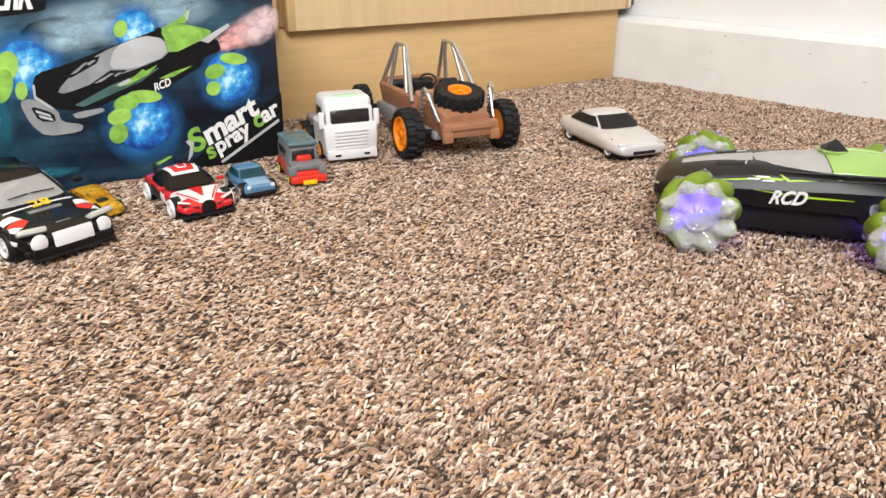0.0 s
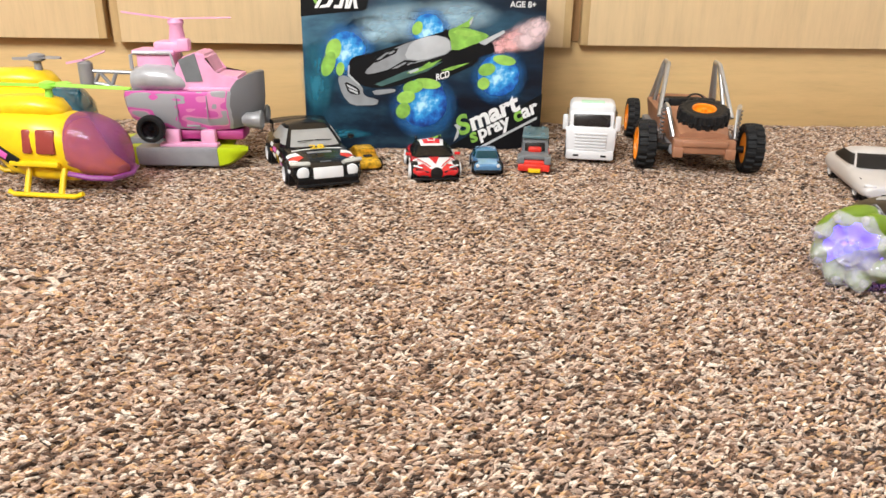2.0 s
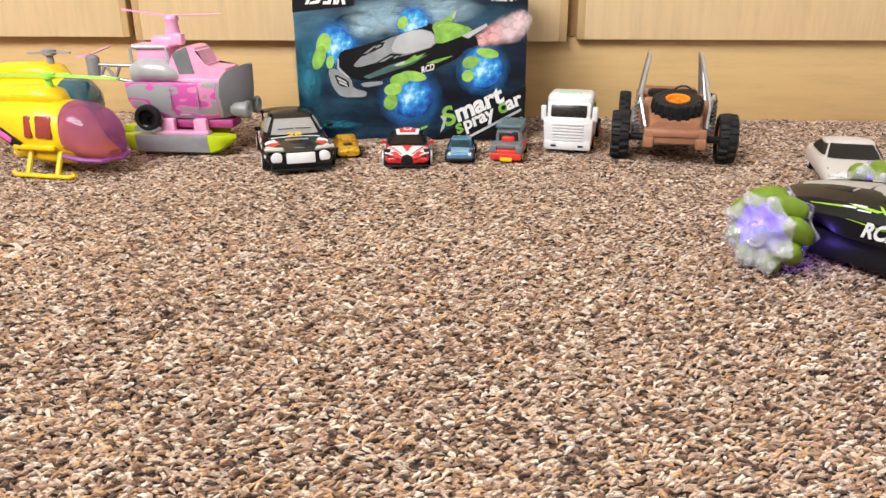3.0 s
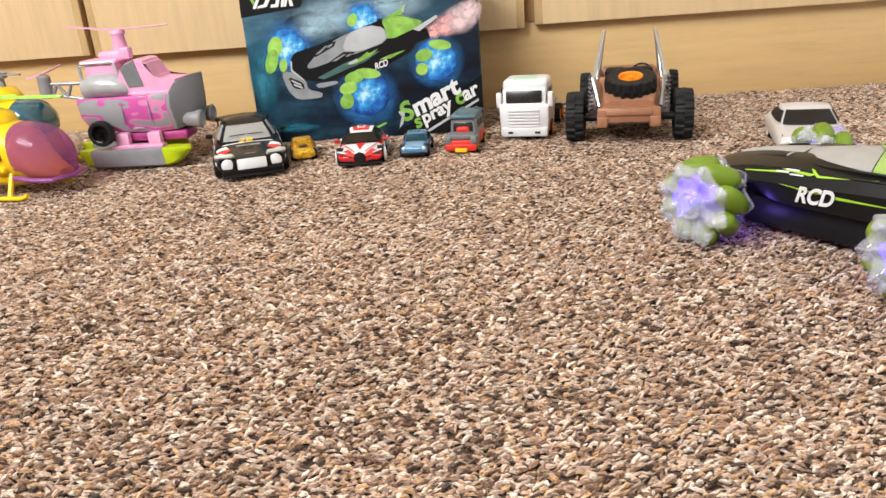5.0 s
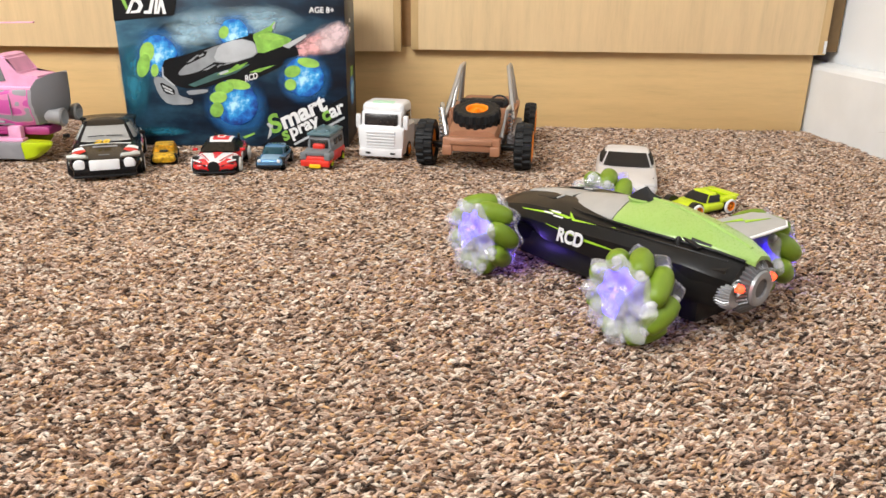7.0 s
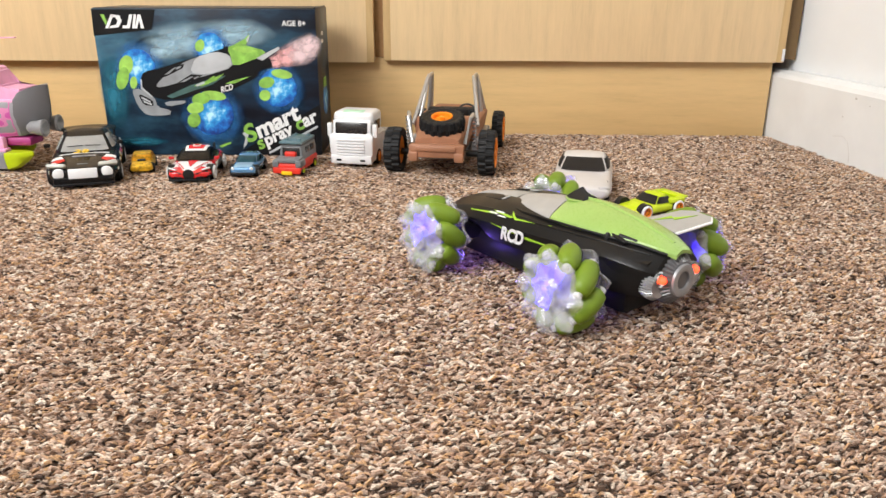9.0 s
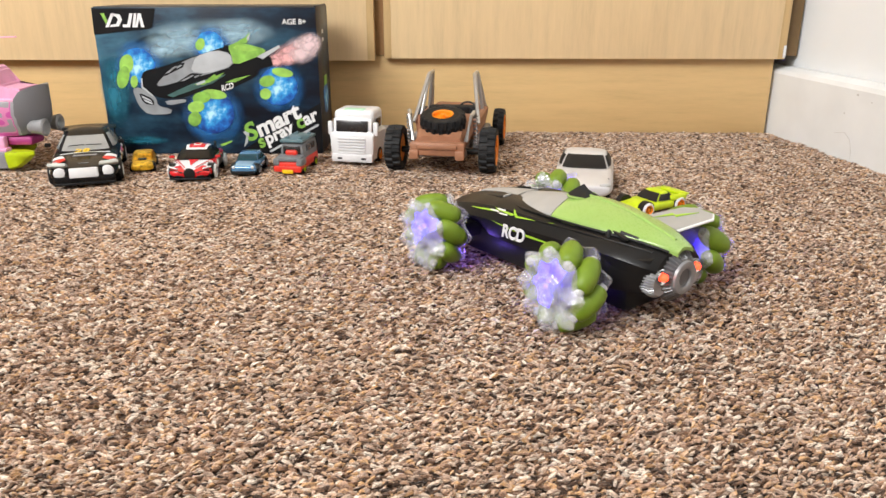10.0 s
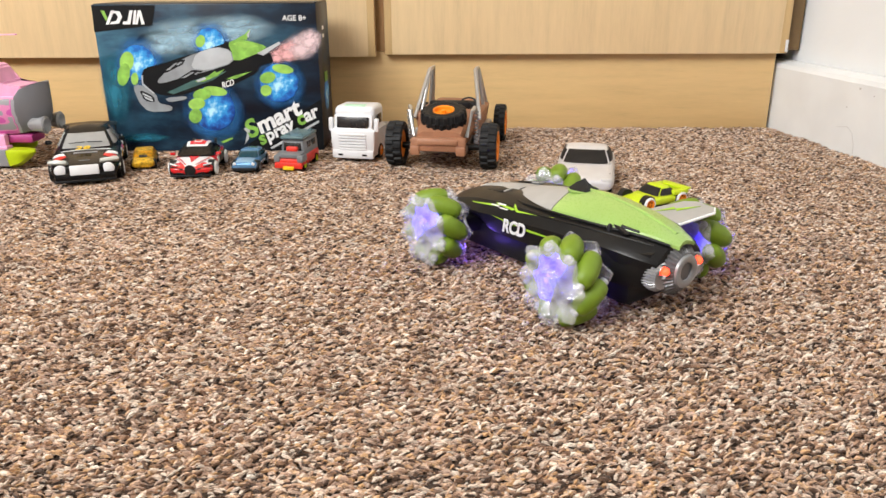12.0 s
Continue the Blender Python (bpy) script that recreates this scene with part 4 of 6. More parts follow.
def cheek_mesh(flip):
    """A clear side disc: a dished flower of eight petals with a raised hub."""
    bm = bmesh.new()
    seg, lobes = 128, 8
    rings = []
    for u, r, d, wave in ((0.0215, 0.0055, 0, 0), (0.0190, 0.0095, 0, 0), (0.0200, 0.0110, 0, 0), (0.0170, 0.0150, 0.03, 0.0008), (0.0205, 0.0215, 0.06, 0.0026), (0.0230, 0.0280, 0.10, 0.0030), (0.0205, 0.0340, 0.16, 0.0022), (0.0165, 0.0378, 0.16, 0.0010),
                          (0.0140, 0.0376, 0.17, 0.0010), (0.0180, 0.0330, 0.16, 0.0022), (0.0205, 0.0275, 0.10, 0.0030), (0.0150, 0.0150, 0.03, 0.0008)):
        ring = []
        for i in range(seg):
            t = 2 * math.pi * i / seg
            petal = 1 - abs(math.sin(lobes * t / 2 + 0.6 * flip)) ** 1.25
            ring.append(Vector(((u + wave * (2 * petal - 1)) * flip, r * (1 - d * (1 - petal)) * math.cos(t + 0.4 * r / 0.038), r * (1 - d * (1 - petal)) * math.sin(t + 0.4 * r / 0.038))))
        rings.append(ring)
    ring_loft(bm, rings)
    return bm


bm = bmesh.new()
lathe(bm, [(-0.012, 0.004), (-0.012, 0.020), (0.004, 0.021), (0.008, 0.013), (0.012, 0.004)], 24)
HUB = mesh_of(bm, "wheel_hub", "hub_clear")
CHEEK = {k: mesh_of(cheek_mesh(k), "clear_cheek", "clear") for k in (1, -1)}
for me in CHEEK.values():
    me.set_sharp_from_angle(angle=radians(24))
bm = bmesh.new()
lathe(bm, [(-0.0165, 0.0040), (-0.0150, 0.0070), (-0.009, 0.0092), (0, 0.0100), (0.009, 0.0092), (0.0150, 0.0070), (0.0165, 0.0040)], 18)
ROLLER = mesh_of(bm, "roller", "roller_green")
bm = bmesh.new()
lathe(bm, [(-0.0200, 0.002), (-0.0192, 0.0036), (-0.0158, 0.0042), (-0.0150, 0.002)], 12)
CAPS = mesh_of(bm, "roller_cap", "frosted")
bm = bmesh.new()
block(bm, (0.010, 0.0185, 0), (0.018, 0.020, 0.0014), 0.0004)
FIN = mesh_of(bm, "clear_fin", "clear")
# Glowing half disc stands for lamp light spreading in the clear wheel.
bm = bmesh.new()
fan = [(0.0, 0.0)] + [(0.0250 * math.cos(radians(a)), 0.0250 * math.sin(radians(a))) for a in range(0, 196, 15)]
ring_loft(bm, [[Vector((x, y, z)) for y, z in fan] for x in (0.0090, 0.0105)])
GLOW = mesh_of(bm, "lamp_disc", "violet_glow")
bm = bmesh.new()
for a in (70, 120):
    bmesh.ops.create_uvsphere(bm, u_segments=10, v_segments=6, radius=0.0024, matrix=pose(0.0125, 0.008 * math.cos(radians(a)), 0.008 * math.sin(radians(a))))
BULBS = mesh_of(bm, "lamp_bulb", "led_violet")
bm = bmesh.new()
for r in (0.0065, 0.0115):
    lathe(bm, [(0.0185, r - 0.0007), (0.0215, r - 0.0005), (0.0215, r + 0.0005), (0.0185, r + 0.0007)], 32)
HOOPS = mesh_of(bm, "hub_ring", "clear")
for wx, wy, spin, led in ((-1, 1, 12, 15), (-1, -1, 33, 25), (1, 1, 5, 0), (1, -1, 20, 90)):
    turn = wx * wy
    hub = part("wheel", HUB, "", rc, "clear mecanum wheel with green rollers, lit violet", pose(wx * 0.0850, 0.0905 if wy > 0 else -0.0885, R_W + 0.0005, 0, 0, 0 if wx > 0 else 180) @ pose(0, 0, 0, spin, 0, 0))
    part("outer_cheek", CHEEK[1], "", hub)
    part("inner_cheek", CHEEK[-1], "", hub)
    for i in range(8):
        part("clear_fin", FIN, "", hub, "", pose(0, 0, 0, 45 * i + 10, 0, 0))
    disc = part("lamp_disc", GLOW, "", hub, "half disc that stands for the violet lamp's glow", pose(0, 0, 0, led, 0, 0))
    part("lamp_bulb", BULBS, "", disc)
    part("hub_ring", HOOPS, "", hub)
    for i in range(8):
        m = pose(0, 0, 0, 45 * i, 0, 0) @ pose(0, 0, 0.0286) @ pose(0, 0, 0, 0, 0, 38 * turn)
        part("roller", ROLLER, "", hub, "", m)
        part("roller_cap", CAPS, "", hub, "", m)
        part("roller_cap", CAPS, "", hub, "", m @ pose(0, 0, 0, 0, 0, 180))
    lamp = bpy.data.lights.new("wheel_lamp", "POINT")
    lamp.energy, lamp.color, lamp.shadow_soft_size = 0.026, (0.22, 0.12, 1.0), 0.006
    lo = new("wheel_lamp", lamp)
    lo.parent = rc
    lo.matrix_basis = pose(wx * 0.0570, wy * 0.072, 0.020)

# ---- the brown buggy ----
bug = thing("buggy", pose(0.606, 0.966, 0, 0, 0, -8.5), "brown plastic dune buggy with grey bars and a spare wheel", "toy buggy")
bm = bmesh.new()
hull(bm, [(-0.132, 0.036, 0.028, 0.048, 0.036, 0.060, 0.030, 0.001), (-0.120, 0.032, 0.034, 0.050, 0.037, 0.066, 0.032, 0.002), (-0.085, 0.032, 0.034, 0.054, 0.040, 0.076, 0.034, 0.003), (-0.055, 0.030, 0.034, 0.056, 0.043, 0.082, 0.038, 0.001)])
part("tail_cover", bm, "brown", bug, angle=30)
bm = bmesh.new()
block(bm, (0, -0.137, 0.043), (0.082, 0.014, 0.020), 0.003)
block(bm, (-0.034, -0.142, 0.035), (0.014, 0.010, 0.014), 0.002)
block(bm, (0.034, -0.142, 0.035), (0.014, 0.010, 0.014), 0.002)
block(bm, (0, -0.144, 0.047), (0.060, 0.006, 0.008), 0.002)
part("bumper", bm, "brown", bug)
bm = bmesh.new()
for sx in (-1, 1):
    block(bm, (sx * 0.044, 0.010, 0.058), (0.010, 0.130, 0.034), 0.003, pose(0, 0, 0, 0, sx * 10, 0).to_3x3())
block(bm, (0, 0.080, 0.060), (0.084, 0.030, 0.036), 0.006)
block(bm, (0, -0.050, 0.064), (0.084, 0.012, 0.034), 0.004)
block(bm, (0, 0.108, 0.052), (0.052, 0.05, 0.026), 0.008, pose(0, 0, 0, -8, 0, 0).to_3x3())
part("cockpit_tub", bm, "brown", bug)
bm = bmesh.new()
for sx in (-1, 1):
    block(bm, (sx * 0.050, 0.0, 0.036), (0.012, 0.150, 0.020), 0.003)
block(bm, (0, 0.0, 0.030), (0.078, 0.22, 0.012), 0.003)
part("side_sill", bm, "grey", bug)
for sx in (-1, 1):
    bm = bmesh.new()
    block(bm, (sx * 0.019, 0.0, 0.062), (0.028, 0.030, 0.012), 0.005)
    block(bm, (sx * 0.019, -0.024, 0.076), (0.030, 0.012, 0.030), 0.006, pose(0, 0, 0, 12, 0, 0).to_3x3())
    part("seat", bm, "black", bug)
bm = bmesh.new()
block(bm, (0, 0.066, 0.071), (0.068, 0.018, 0.012), 0.006)
part("dashboard", bm, "black", bug)
bm = bmesh.new()
ringpts = [(0.019 + 0.013 * math.cos(2 * math.pi * i / 20), 0.048 + 0.004 * math.sin(2 * math.pi * i / 20), 0.075 + 0.009 * math.sin(2 * math.pi * i / 20)) for i in range(21)]
tube(bm, ringpts, 0.0016, 6)
part("steering_wheel", bm, "black", bug)
# roll cage: an arch of bars on either side
for sx in (-1, 1):
    cage = None
    for pts in ([(sx * 0.051, -0.060, 0.068), (sx * 0.0375, -0.008, 0.1325), (sx * 0.0365, -0.003, 0.136), (sx * 0.0365, 0.028, 0.136), (sx * 0.0375, 0.033, 0.1325), (sx * 0.046, 0.072, 0.074)],
                [(sx * 0.046, -0.028, 0.070), (sx * 0.0375, 0.001, 0.134)],
                [(sx * 0.045, 0.040, 0.072), (sx * 0.0375, 0.028, 0.134)]):
        bm = bmesh.new()
        tube(bm, pts, 0.0030, 10)
        part("roll_bar", bm, "steel", bug, "silvered roll bar")
    # spring strut beside the tail
    bm = bmesh.new()
    pts = []
    for i in range(57):
        k = i / 56
        a = 2 * math.pi * 8 * k
        pts.append((sx * (0.051 + 0.0032 * math.cos(a)), -0.092 + 0.0032 * math.sin(a) - 0.006 * k, 0.040 + 0.046 * k))
    tube(bm, pts, 0.0010, 6)
    part("spring", bm, "gun_grey", bug, "coiled steel spring")
    bm = bmesh.new()
    tube(bm, [(sx * 0.040, -0.124, 0.052), (sx * 0.0465, -0.108, 0.088), (sx * 0.049, -0.100, 0.092), (sx * 0.050, -0.094, 0.086)], 0.0032, 8)
    part("strut", bm, "steel", bug, "silver strut arm")
for wx, wy, r, w in ((-1, -0.096, 0.0345, 0.025), (1, -0.096, 0.0345, 0.025), (-1, 0.112, 0.0325, 0.019), (1, 0.112, 0.0325, 0.019)):
    wheel(bug, (wx * (0.0715 if wy < 0 else 0.0670), wy, r), r, w, "orange", "rubber", 18, wx, 6)
bm = bmesh.new()
tube(bm, [(-0.065, -0.096, 0.032), (0.065, -0.096, 0.032)], 0.005, 10)
part("axle", bm, "black", bug)
bm = bmesh.new()
tube(bm, [(-0.065, 0.112, 0.029), (0.065, 0.112, 0.029)], 0.004, 10)
part("axle", bm, "black", bug)
sp = wheel(bug, (0, -0.094, 0.078), 0.0350, 0.023, "orange", "rubber", 18, 1, 0)
sp.children[0].matrix_basis = Matrix.Diagonal((1.0, 0.70, 0.70, 1.0))
bm = bmesh.new()
lathe(bm, [(0.0088, 0.0155), (0.0104, 0.0165), (0.0112, 0.0205), (0.0102, 0.0245), (0.0080, 0.0245), (0.0080, 0.0155), (0.0088, 0.0155)], 32, caps=False)
part("sidewall", bm, "rubber", sp)
sp.matrix_basis = pose(0.002, -0.099, 0.0775, 13, 0, 0) @ pose(0, 0, 0, 0, -90, 0)

# ---- the white lorry cab ----
cab = thing("truck", pose(0.450, 0.911, 0, 0, 0, 169) @ Matrix.Scale(0.98, 4), "white plastic toy lorry tractor with a dark windscreen", "toy truck")
bm = bmesh.new()
hull(bm, [(0.006, 0.012, 0.030, 0.030, 0.034, 0.052, 0.0335, 0.0), (0.004, 0.008, 0.034, 0.032, 0.036, 0.055, 0.0355, 0.0), (-0.062, 0.010, 0.035, 0.030, 0.036, 0.056, 0.0355, 0.0)])
block(bm, (0, -0.033, 0.070), (0.067, 0.054, 0.034), 0.008, None, 3)
c1 = part("cab_shell", bm, "white", cab, angle=35)
bm = bmesh.new()
block(bm, (0, -0.003, 0.0605), (0.064, 0.007, 0.027), 0.002, pose(0, 0, 0, 8, 0, 0).to_3x3())
part("windscreen_frame", bm, "white", cab)
bm = bmesh.new()
block(bm, (0, 0.0008, 0.0605), (0.053, 0.006, 0.0215), 0.0015, pose(0, 0, 0, 8, 0, 0).to_3x3())
part("windscreen", bm, "dark_glass", cab, "dark tinted windscreen")
bm = bmesh.new()
for i in range(6):
    block(bm, (0, 0.0062, 0.0205 + i * 0.0046), (0.046, 0.004, 0.0030), 0.0008)
part("grille", bm, "white", cab)
bm = bmesh.new()
block(bm, (0, 0.004, 0.012), (0.070, 0.010, 0.014), 0.003)
part("bumper", bm, "white", cab)
for sx in (-1, 1):
    bm = bmesh.new()
    block(bm, (sx * 0.020, 0.0088, 0.0115), (0.008, 0.002, 0.003), 0.0006)
    part("fog_lamp", bm, "black", cab)
    bm = bmesh.new()
    block(bm, (sx * 0.038, -0.004, 0.058), (0.008, 0.007, 0.022), 0.002)
    part("mirror", bm, "white", cab)
    bm = bmesh.new()
    block(bm, (sx * 0.0358, -0.026, 0.066), (0.001, 0.024, 0.015), 0.0004)
    part("side_window", bm, "dark_glass", cab)
    wheel(cab, (sx * 0.0310, -0.030, 0.0125), 0.0125, 0.012, "orange", "rubber", 0, sx, 5)
    wheel(cab, (sx * 0.0300, -0.125, 0.0125), 0.0125, 0.014, "orange", "rubber", 0, sx, 5)
    wheel(cab, (sx * 0.0300, -0.155, 0.0125), 0.0125, 0.014, "orange", "rubber", 0, sx, 5)
bm = bmesh.new()
block(bm, (0, -0.125, 0.026), (0.044, 0.12, 0.012), 0.003)
block(bm, (0, -0.120, 0.034), (0.058, 0.055, 0.008), 0.003)
part("chassis", bm, "mid_grey", cab)
bm = bmesh.new()
block(bm, (0, -0.016, 0.0868), (0.034, 0.012, 0.002), 0.0006, pose(0, 0, 0, -6, 0, 0).to_3x3())
part("roof_marker", bm, "pale_green", cab, "pale green roof marker")

# ---- small cars ----
def toy_car(name, at, label, L, W, H, r, body, glass, rim="white", nose=0.42, hood=0.56, belt=0.64, tail=0.64, cab=(-0.40, -0.24, -0.02, 0.16), top_w=0.33, wheel_w=None, roof="", spread=0.47, axles=(-0.31, 0.31), screen="", tyre="rubber", spokes=5, pane_at=(49, 131, 0.10, 0.90)):
    car = thing(name, at, label, "toy car")
    bm = bmesh.new()
    hull(bm, [(0.500 * L, 0.17 * H, 0.34 * W, 0.30 * H, 0.38 * W, (nose - 0.05) * H, 0.33 * W, 0.01 * H), (0.475 * L, 0.13 * H, 0.42 * W, 0.31 * H, 0.46 * W, nose * H, 0.40 * W, 0.02 * H),
              (0.36 * L, 0.11 * H, 0.46 * W, 0.35 * H, 0.495 * W, (nose * 0.4 + hood * 0.6) * H, 0.42 * W, 0.03 * H), (0.18 * L, 0.11 * H, 0.46 * W, 0.38 * H, 0.49 * W, hood * H, 0.44 * W, 0.03 * H),
              (0.02 * L, 0.11 * H, 0.46 * W, 0.38 * H, 0.485 * W, belt * H, 0.44 * W, 0.0), (-0.22 * L, 0.11 * H, 0.46 * W, 0.40 * H, 0.495 * W, (belt + 0.02) * H, 0.44 * W, 0.0),
              (-0.40 * L, 0.14 * H, 0.45 * W, 0.42 * H, 0.495 * W, tail * H, 0.43 * W, 0.02 * H), (-0.475 * L, 0.18 * H, 0.42 * W, 0.42 * H, 0.46 * W, (tail - 0.02) * H, 0.40 * W, 0.01 * H), (-0.50 * L, 0.24 * H, 0.36 * W, 0.42 * H, 0.40 * W, (tail - 0.09) * H, 0.34 * W, 0.0)])
    part("body_shell", bm, body, car, subsurf=2)
    yb0, yt0, yt1, yb1 = (c * L for c in cab)
    zb, zt, wb, wt = (belt - 0.07) * H, 0.95 * H, 0.435 * W, top_w * W

    def skin(deg, k, lift=0.0):
        """A point on the rounded cabin: k 0 at the belt, 1 at the roof's edge, 2 at its middle."""
        g = min(k, 1.0) ** 1.25
        y0, y1 = yb0 + (yt0 - yb0) * g, yb1 + (yt1 - yb1) * g
        w = wb + (wt - wb) * g
        over = max(k - 1.0, 0.0)
        f = math.sqrt(max(0.0, 1 - over * over)) if over > 0 else 1.0
        f = 1 - over
        z = zb + (zt - zb) * min(k, 1.0) + 0.06 * H * (1 - (1 - over) ** 2)
        c, q = math.cos(radians(deg)), math.sin(radians(deg))
        x = (w * f + lift) * math.copysign(abs(c) ** 0.45, c)
        y = (y0 + y1) / 2 + ((y1 - y0) / 2 * f + lift) * math.copysign(abs(q) ** 0.45, q)
        return Vector((x, y, z + lift * 0.4))

    bm = bmesh.new()
    ring_loft(bm, [[skin(d, k) for d in range(0, 360, 10)] for k in (0, 0.2, 0.4, 0.6, 0.8, 0.93, 1.0, 1.06, 1.15, 1.35, 1.6, 1.9)])
    cabin = part("cabin", bm, roof or body, car, angle=50)
    for pane, d0, d1, k0, k1, mat in (("windscreen", *pane_at, screen or glass), ("rear_window", 229, 311, 0.12, 0.86, glass), ("side_window", -40, 40, 0.18, 0.84, glass), ("side_window", 140, 220, 0.18, 0.84, glass)):
        bm = bmesh.new()
        vs = [[bm.verts.new(skin(d0 + (d1 - d0) * i / 10, k0 + (k1 - k0) * j / 5, 0.0007)) for i in range(11)] for j in range(6)]
        for j in range(5):
            for i in range(10):
                bm.faces.new((vs[j][i], vs[j][i + 1], vs[j + 1][i + 1], vs[j + 1][i]))
        bmesh.ops.solidify(bm, geom=bm.faces[:], thickness=0.0005)
        part(pane, bm, mat, cabin)
    ww = wheel_w or 0.22 * W
    for ay in axles:
        for sx in (-1, 1):
            # A black drum stands for the shaded hollow of the wheel arch.
            bm = bmesh.new()
            lathe(bm, [(-ww * 0.4, r * 1.14), (ww * 0.42, r * 1.14), (ww * 0.42, r * 0.2)], 24, "x", (sx * (spread * W - ww * 0.42), ay * L, r * 1.02))
            part("wheel_arch", bm, "black", car)
            wheel(car, (sx * (spread * W - ww * 0.28), ay * L, r), r, ww, rim, tyre, 0, sx, spokes)
    bm = bmesh.new()
    block(bm, (0, 0, 0.15 * H), (W * 0.8, L * 0.9, 0.09 * H), 0.02 * H)
    part("baseplate", bm, "black", car)
    return car


def extra(car, name, material, c, s, bevel=0.0008, rot=None, label=""):
    bm = bmesh.new()
    block(bm, c, s, bevel, rot.to_3x3() if rot else None)
    return part(name, bm, material, car, label)


def round_lamp(car, name, material, c, r, axis="y", depth=0.003):
    bm = bmesh.new()
    lathe(bm, [(-depth, r * 0.7), (-depth * 0.2, r), (depth * 0.5, r * 0.85), (depth, r * 0.2)], 20, axis, c)
    return part(name, bm, material, car)


# black rally car
L, W, H = 0.196, 0.098, 0.066
blk = toy_car("rally_car", pose(0.0545, 0.852, 0, 0, 0, -159), "black die-cast rally car with white lamps and number 28", L, W, H, 0.0145, "black_gloss", "smoke_glass", "white", 0.43, 0.56, 0.63, 0.64, (-0.41, -0.20, -0.03, 0.17), 0.29, 0.016, pane_at=(56, 124, 0.12, 0.80))
shell = child(blk, "body_shell")
extra(blk, "grille_panel", "white", (0, 0.0970, 0.0215), (0.038, 0.005, 0.0140), 0.0015, pose(0, 0, 0, 8, 0, 0), "white panel across the grille")
for sx in (-1, 1):
    round_lamp(blk, "spot_lamp", "white", (sx * 0.0310, 0.0955, 0.0215), 0.0084)
    extra(blk, "headlamp", "lamp_glass", (sx * 0.0330, 0.0870, 0.0312), (0.026, 0.013, 0.0062), 0.0026, pose(0, 0, 0, 30, 0, -sx * 14))
    decal(blk, shell, "bonnet_sticker", "decal_white", [(sx * 0.026, 0.058), (sx * 0.043, 0.056), (sx * 0.043, 0.046), (sx * 0.030, 0.046)], 5)
    decal(blk, shell, "bonnet_sticker", "red_plastic", [(sx * 0.024, 0.066), (sx * 0.032, 0.073), (sx * 0.044, 0.060), (sx * 0.026, 0.0585)], 5)
    decal(blk, shell, "bonnet_sticker", "decal_white", [(sx * 0.033, 0.0735), (sx * 0.042, 0.074), (sx * 0.0455, 0.061), (sx * 0.0445, 0.0605)], 5)
    extra(blk, "mirror", "black_gloss", (sx * 0.0495, 0.026, 0.0500), (0.009, 0.006, 0.006), 0.002)
    side = "+x" if sx > 0 else "-x"
    for y, z, ly, lz, mat in ((0.030, 0.026, 0.016, 0.004, "decal_white"), (0.030, 0.0195, 0.012, 0.003, "hot_pink"), (0.008, 0.030, 0.016, 0.005, "decal_white"), (0.004, 0.0215, 0.014, 0.010, "yellow_plate"), (-0.014, 0.030, 0.018, 0.006, "hot_pink"), (-0.014, 0.0215, 0.016, 0.006, "decal_white"), (-0.034, 0.033, 0.014, 0.005, "decal_white"), (-0.034, 0.025, 0.012, 0.004, "orange"), (-0.078, 0.034, 0.016, 0.006, "decal_white"), (0.076, 0.0215, 0.010, 0.004, "decal_white")):
        decal(blk, shell, "side_sticker", mat, [(y - ly / 2, z - lz / 2), (y + ly / 2, z - lz / 2), (y + ly / 2 + 0.002, z + lz / 2), (y - ly / 2 + 0.002, z + lz / 2)], 3, 0.0005, "", side)
    for k in range(3):
        decal(blk, shell, "sticker_mark", "black", [(0.0 + k * 0.0042, 0.0185), (0.0018 + k * 0.0042, 0.0185), (0.0028 + k * 0.0042, 0.0245), (0.001 + k * 0.0042, 0.0245)], 2, 0.0011, "", side)
extra(blk, "bumper", "black_gloss", (0, 0.0955, 0.0120), (0.080, 0.008, 0.012), 0.004)
decal(blk, shell, "bonnet_bar", "grey", [(-0.016, 0.0535), (0.016, 0.0535), (0.016, 0.0475), (-0.016, 0.0475)], 5, 0.0005, "grey bar of small print")
decal(blk, shell, "bonnet_bar", "van_grey", [(-0.007, 0.083), (0.007, 0.083), (0.007, 0.0815), (-0.007, 0.0815)], 3)
decal(blk, shell, "screen_strip", "decal_white", [(-0.034, 0.0385), (0.034, 0.0385), (0.033, 0.0360), (-0.033, 0.0360)], 6, 0.0005)
lettering("28", 0.0200, "yellow_plate", blk, pose(0.0130, 0.0545, 0.0428, 7, 0, 180), "bonnet_number", 0.1, 0.0004, "yellow number on the bonnet", 0.0002)
bm = bmesh.new()
rings = []
for x in (-0.040, -0.037, -0.020, 0.0, 0.020, 0.037, 0.040):
    f = 0.55 if abs(x) > 0.039 else 1.0
    z = 0.0560 - 0.0035 * (abs(x) / 0.047) ** 2
    rings.append([Vector((x, y * f - 0.078, z + q)) for y, q in ((0.010, 0.000), (0.004, 0.0022), (-0.009, 0.0036), (-0.011, 0.0025), (-0.004, -0.0002))])
ring_loft(bm, rings)
for sx in (-1, 1):
    ring_loft(bm, [[Vector((sx * x, y, z)) for y, z in ((-0.088, 0.036), (-0.066, 0.038), (-0.072, 0.0545), (-0.086, 0.0555))] for x in (0.0355, 0.0378)])
part("spoiler", bm, "black_gloss", blk, "tall black rear wing", angle=40)
for sx in (-1, 1):
    extra(blk, "wiper", "black", (sx * 0.012, 0.0265, 0.0475), (0.022, 0.0012, 0.0012), 0.0004, pose(0, 0, 0, 0, 0, sx * 12))
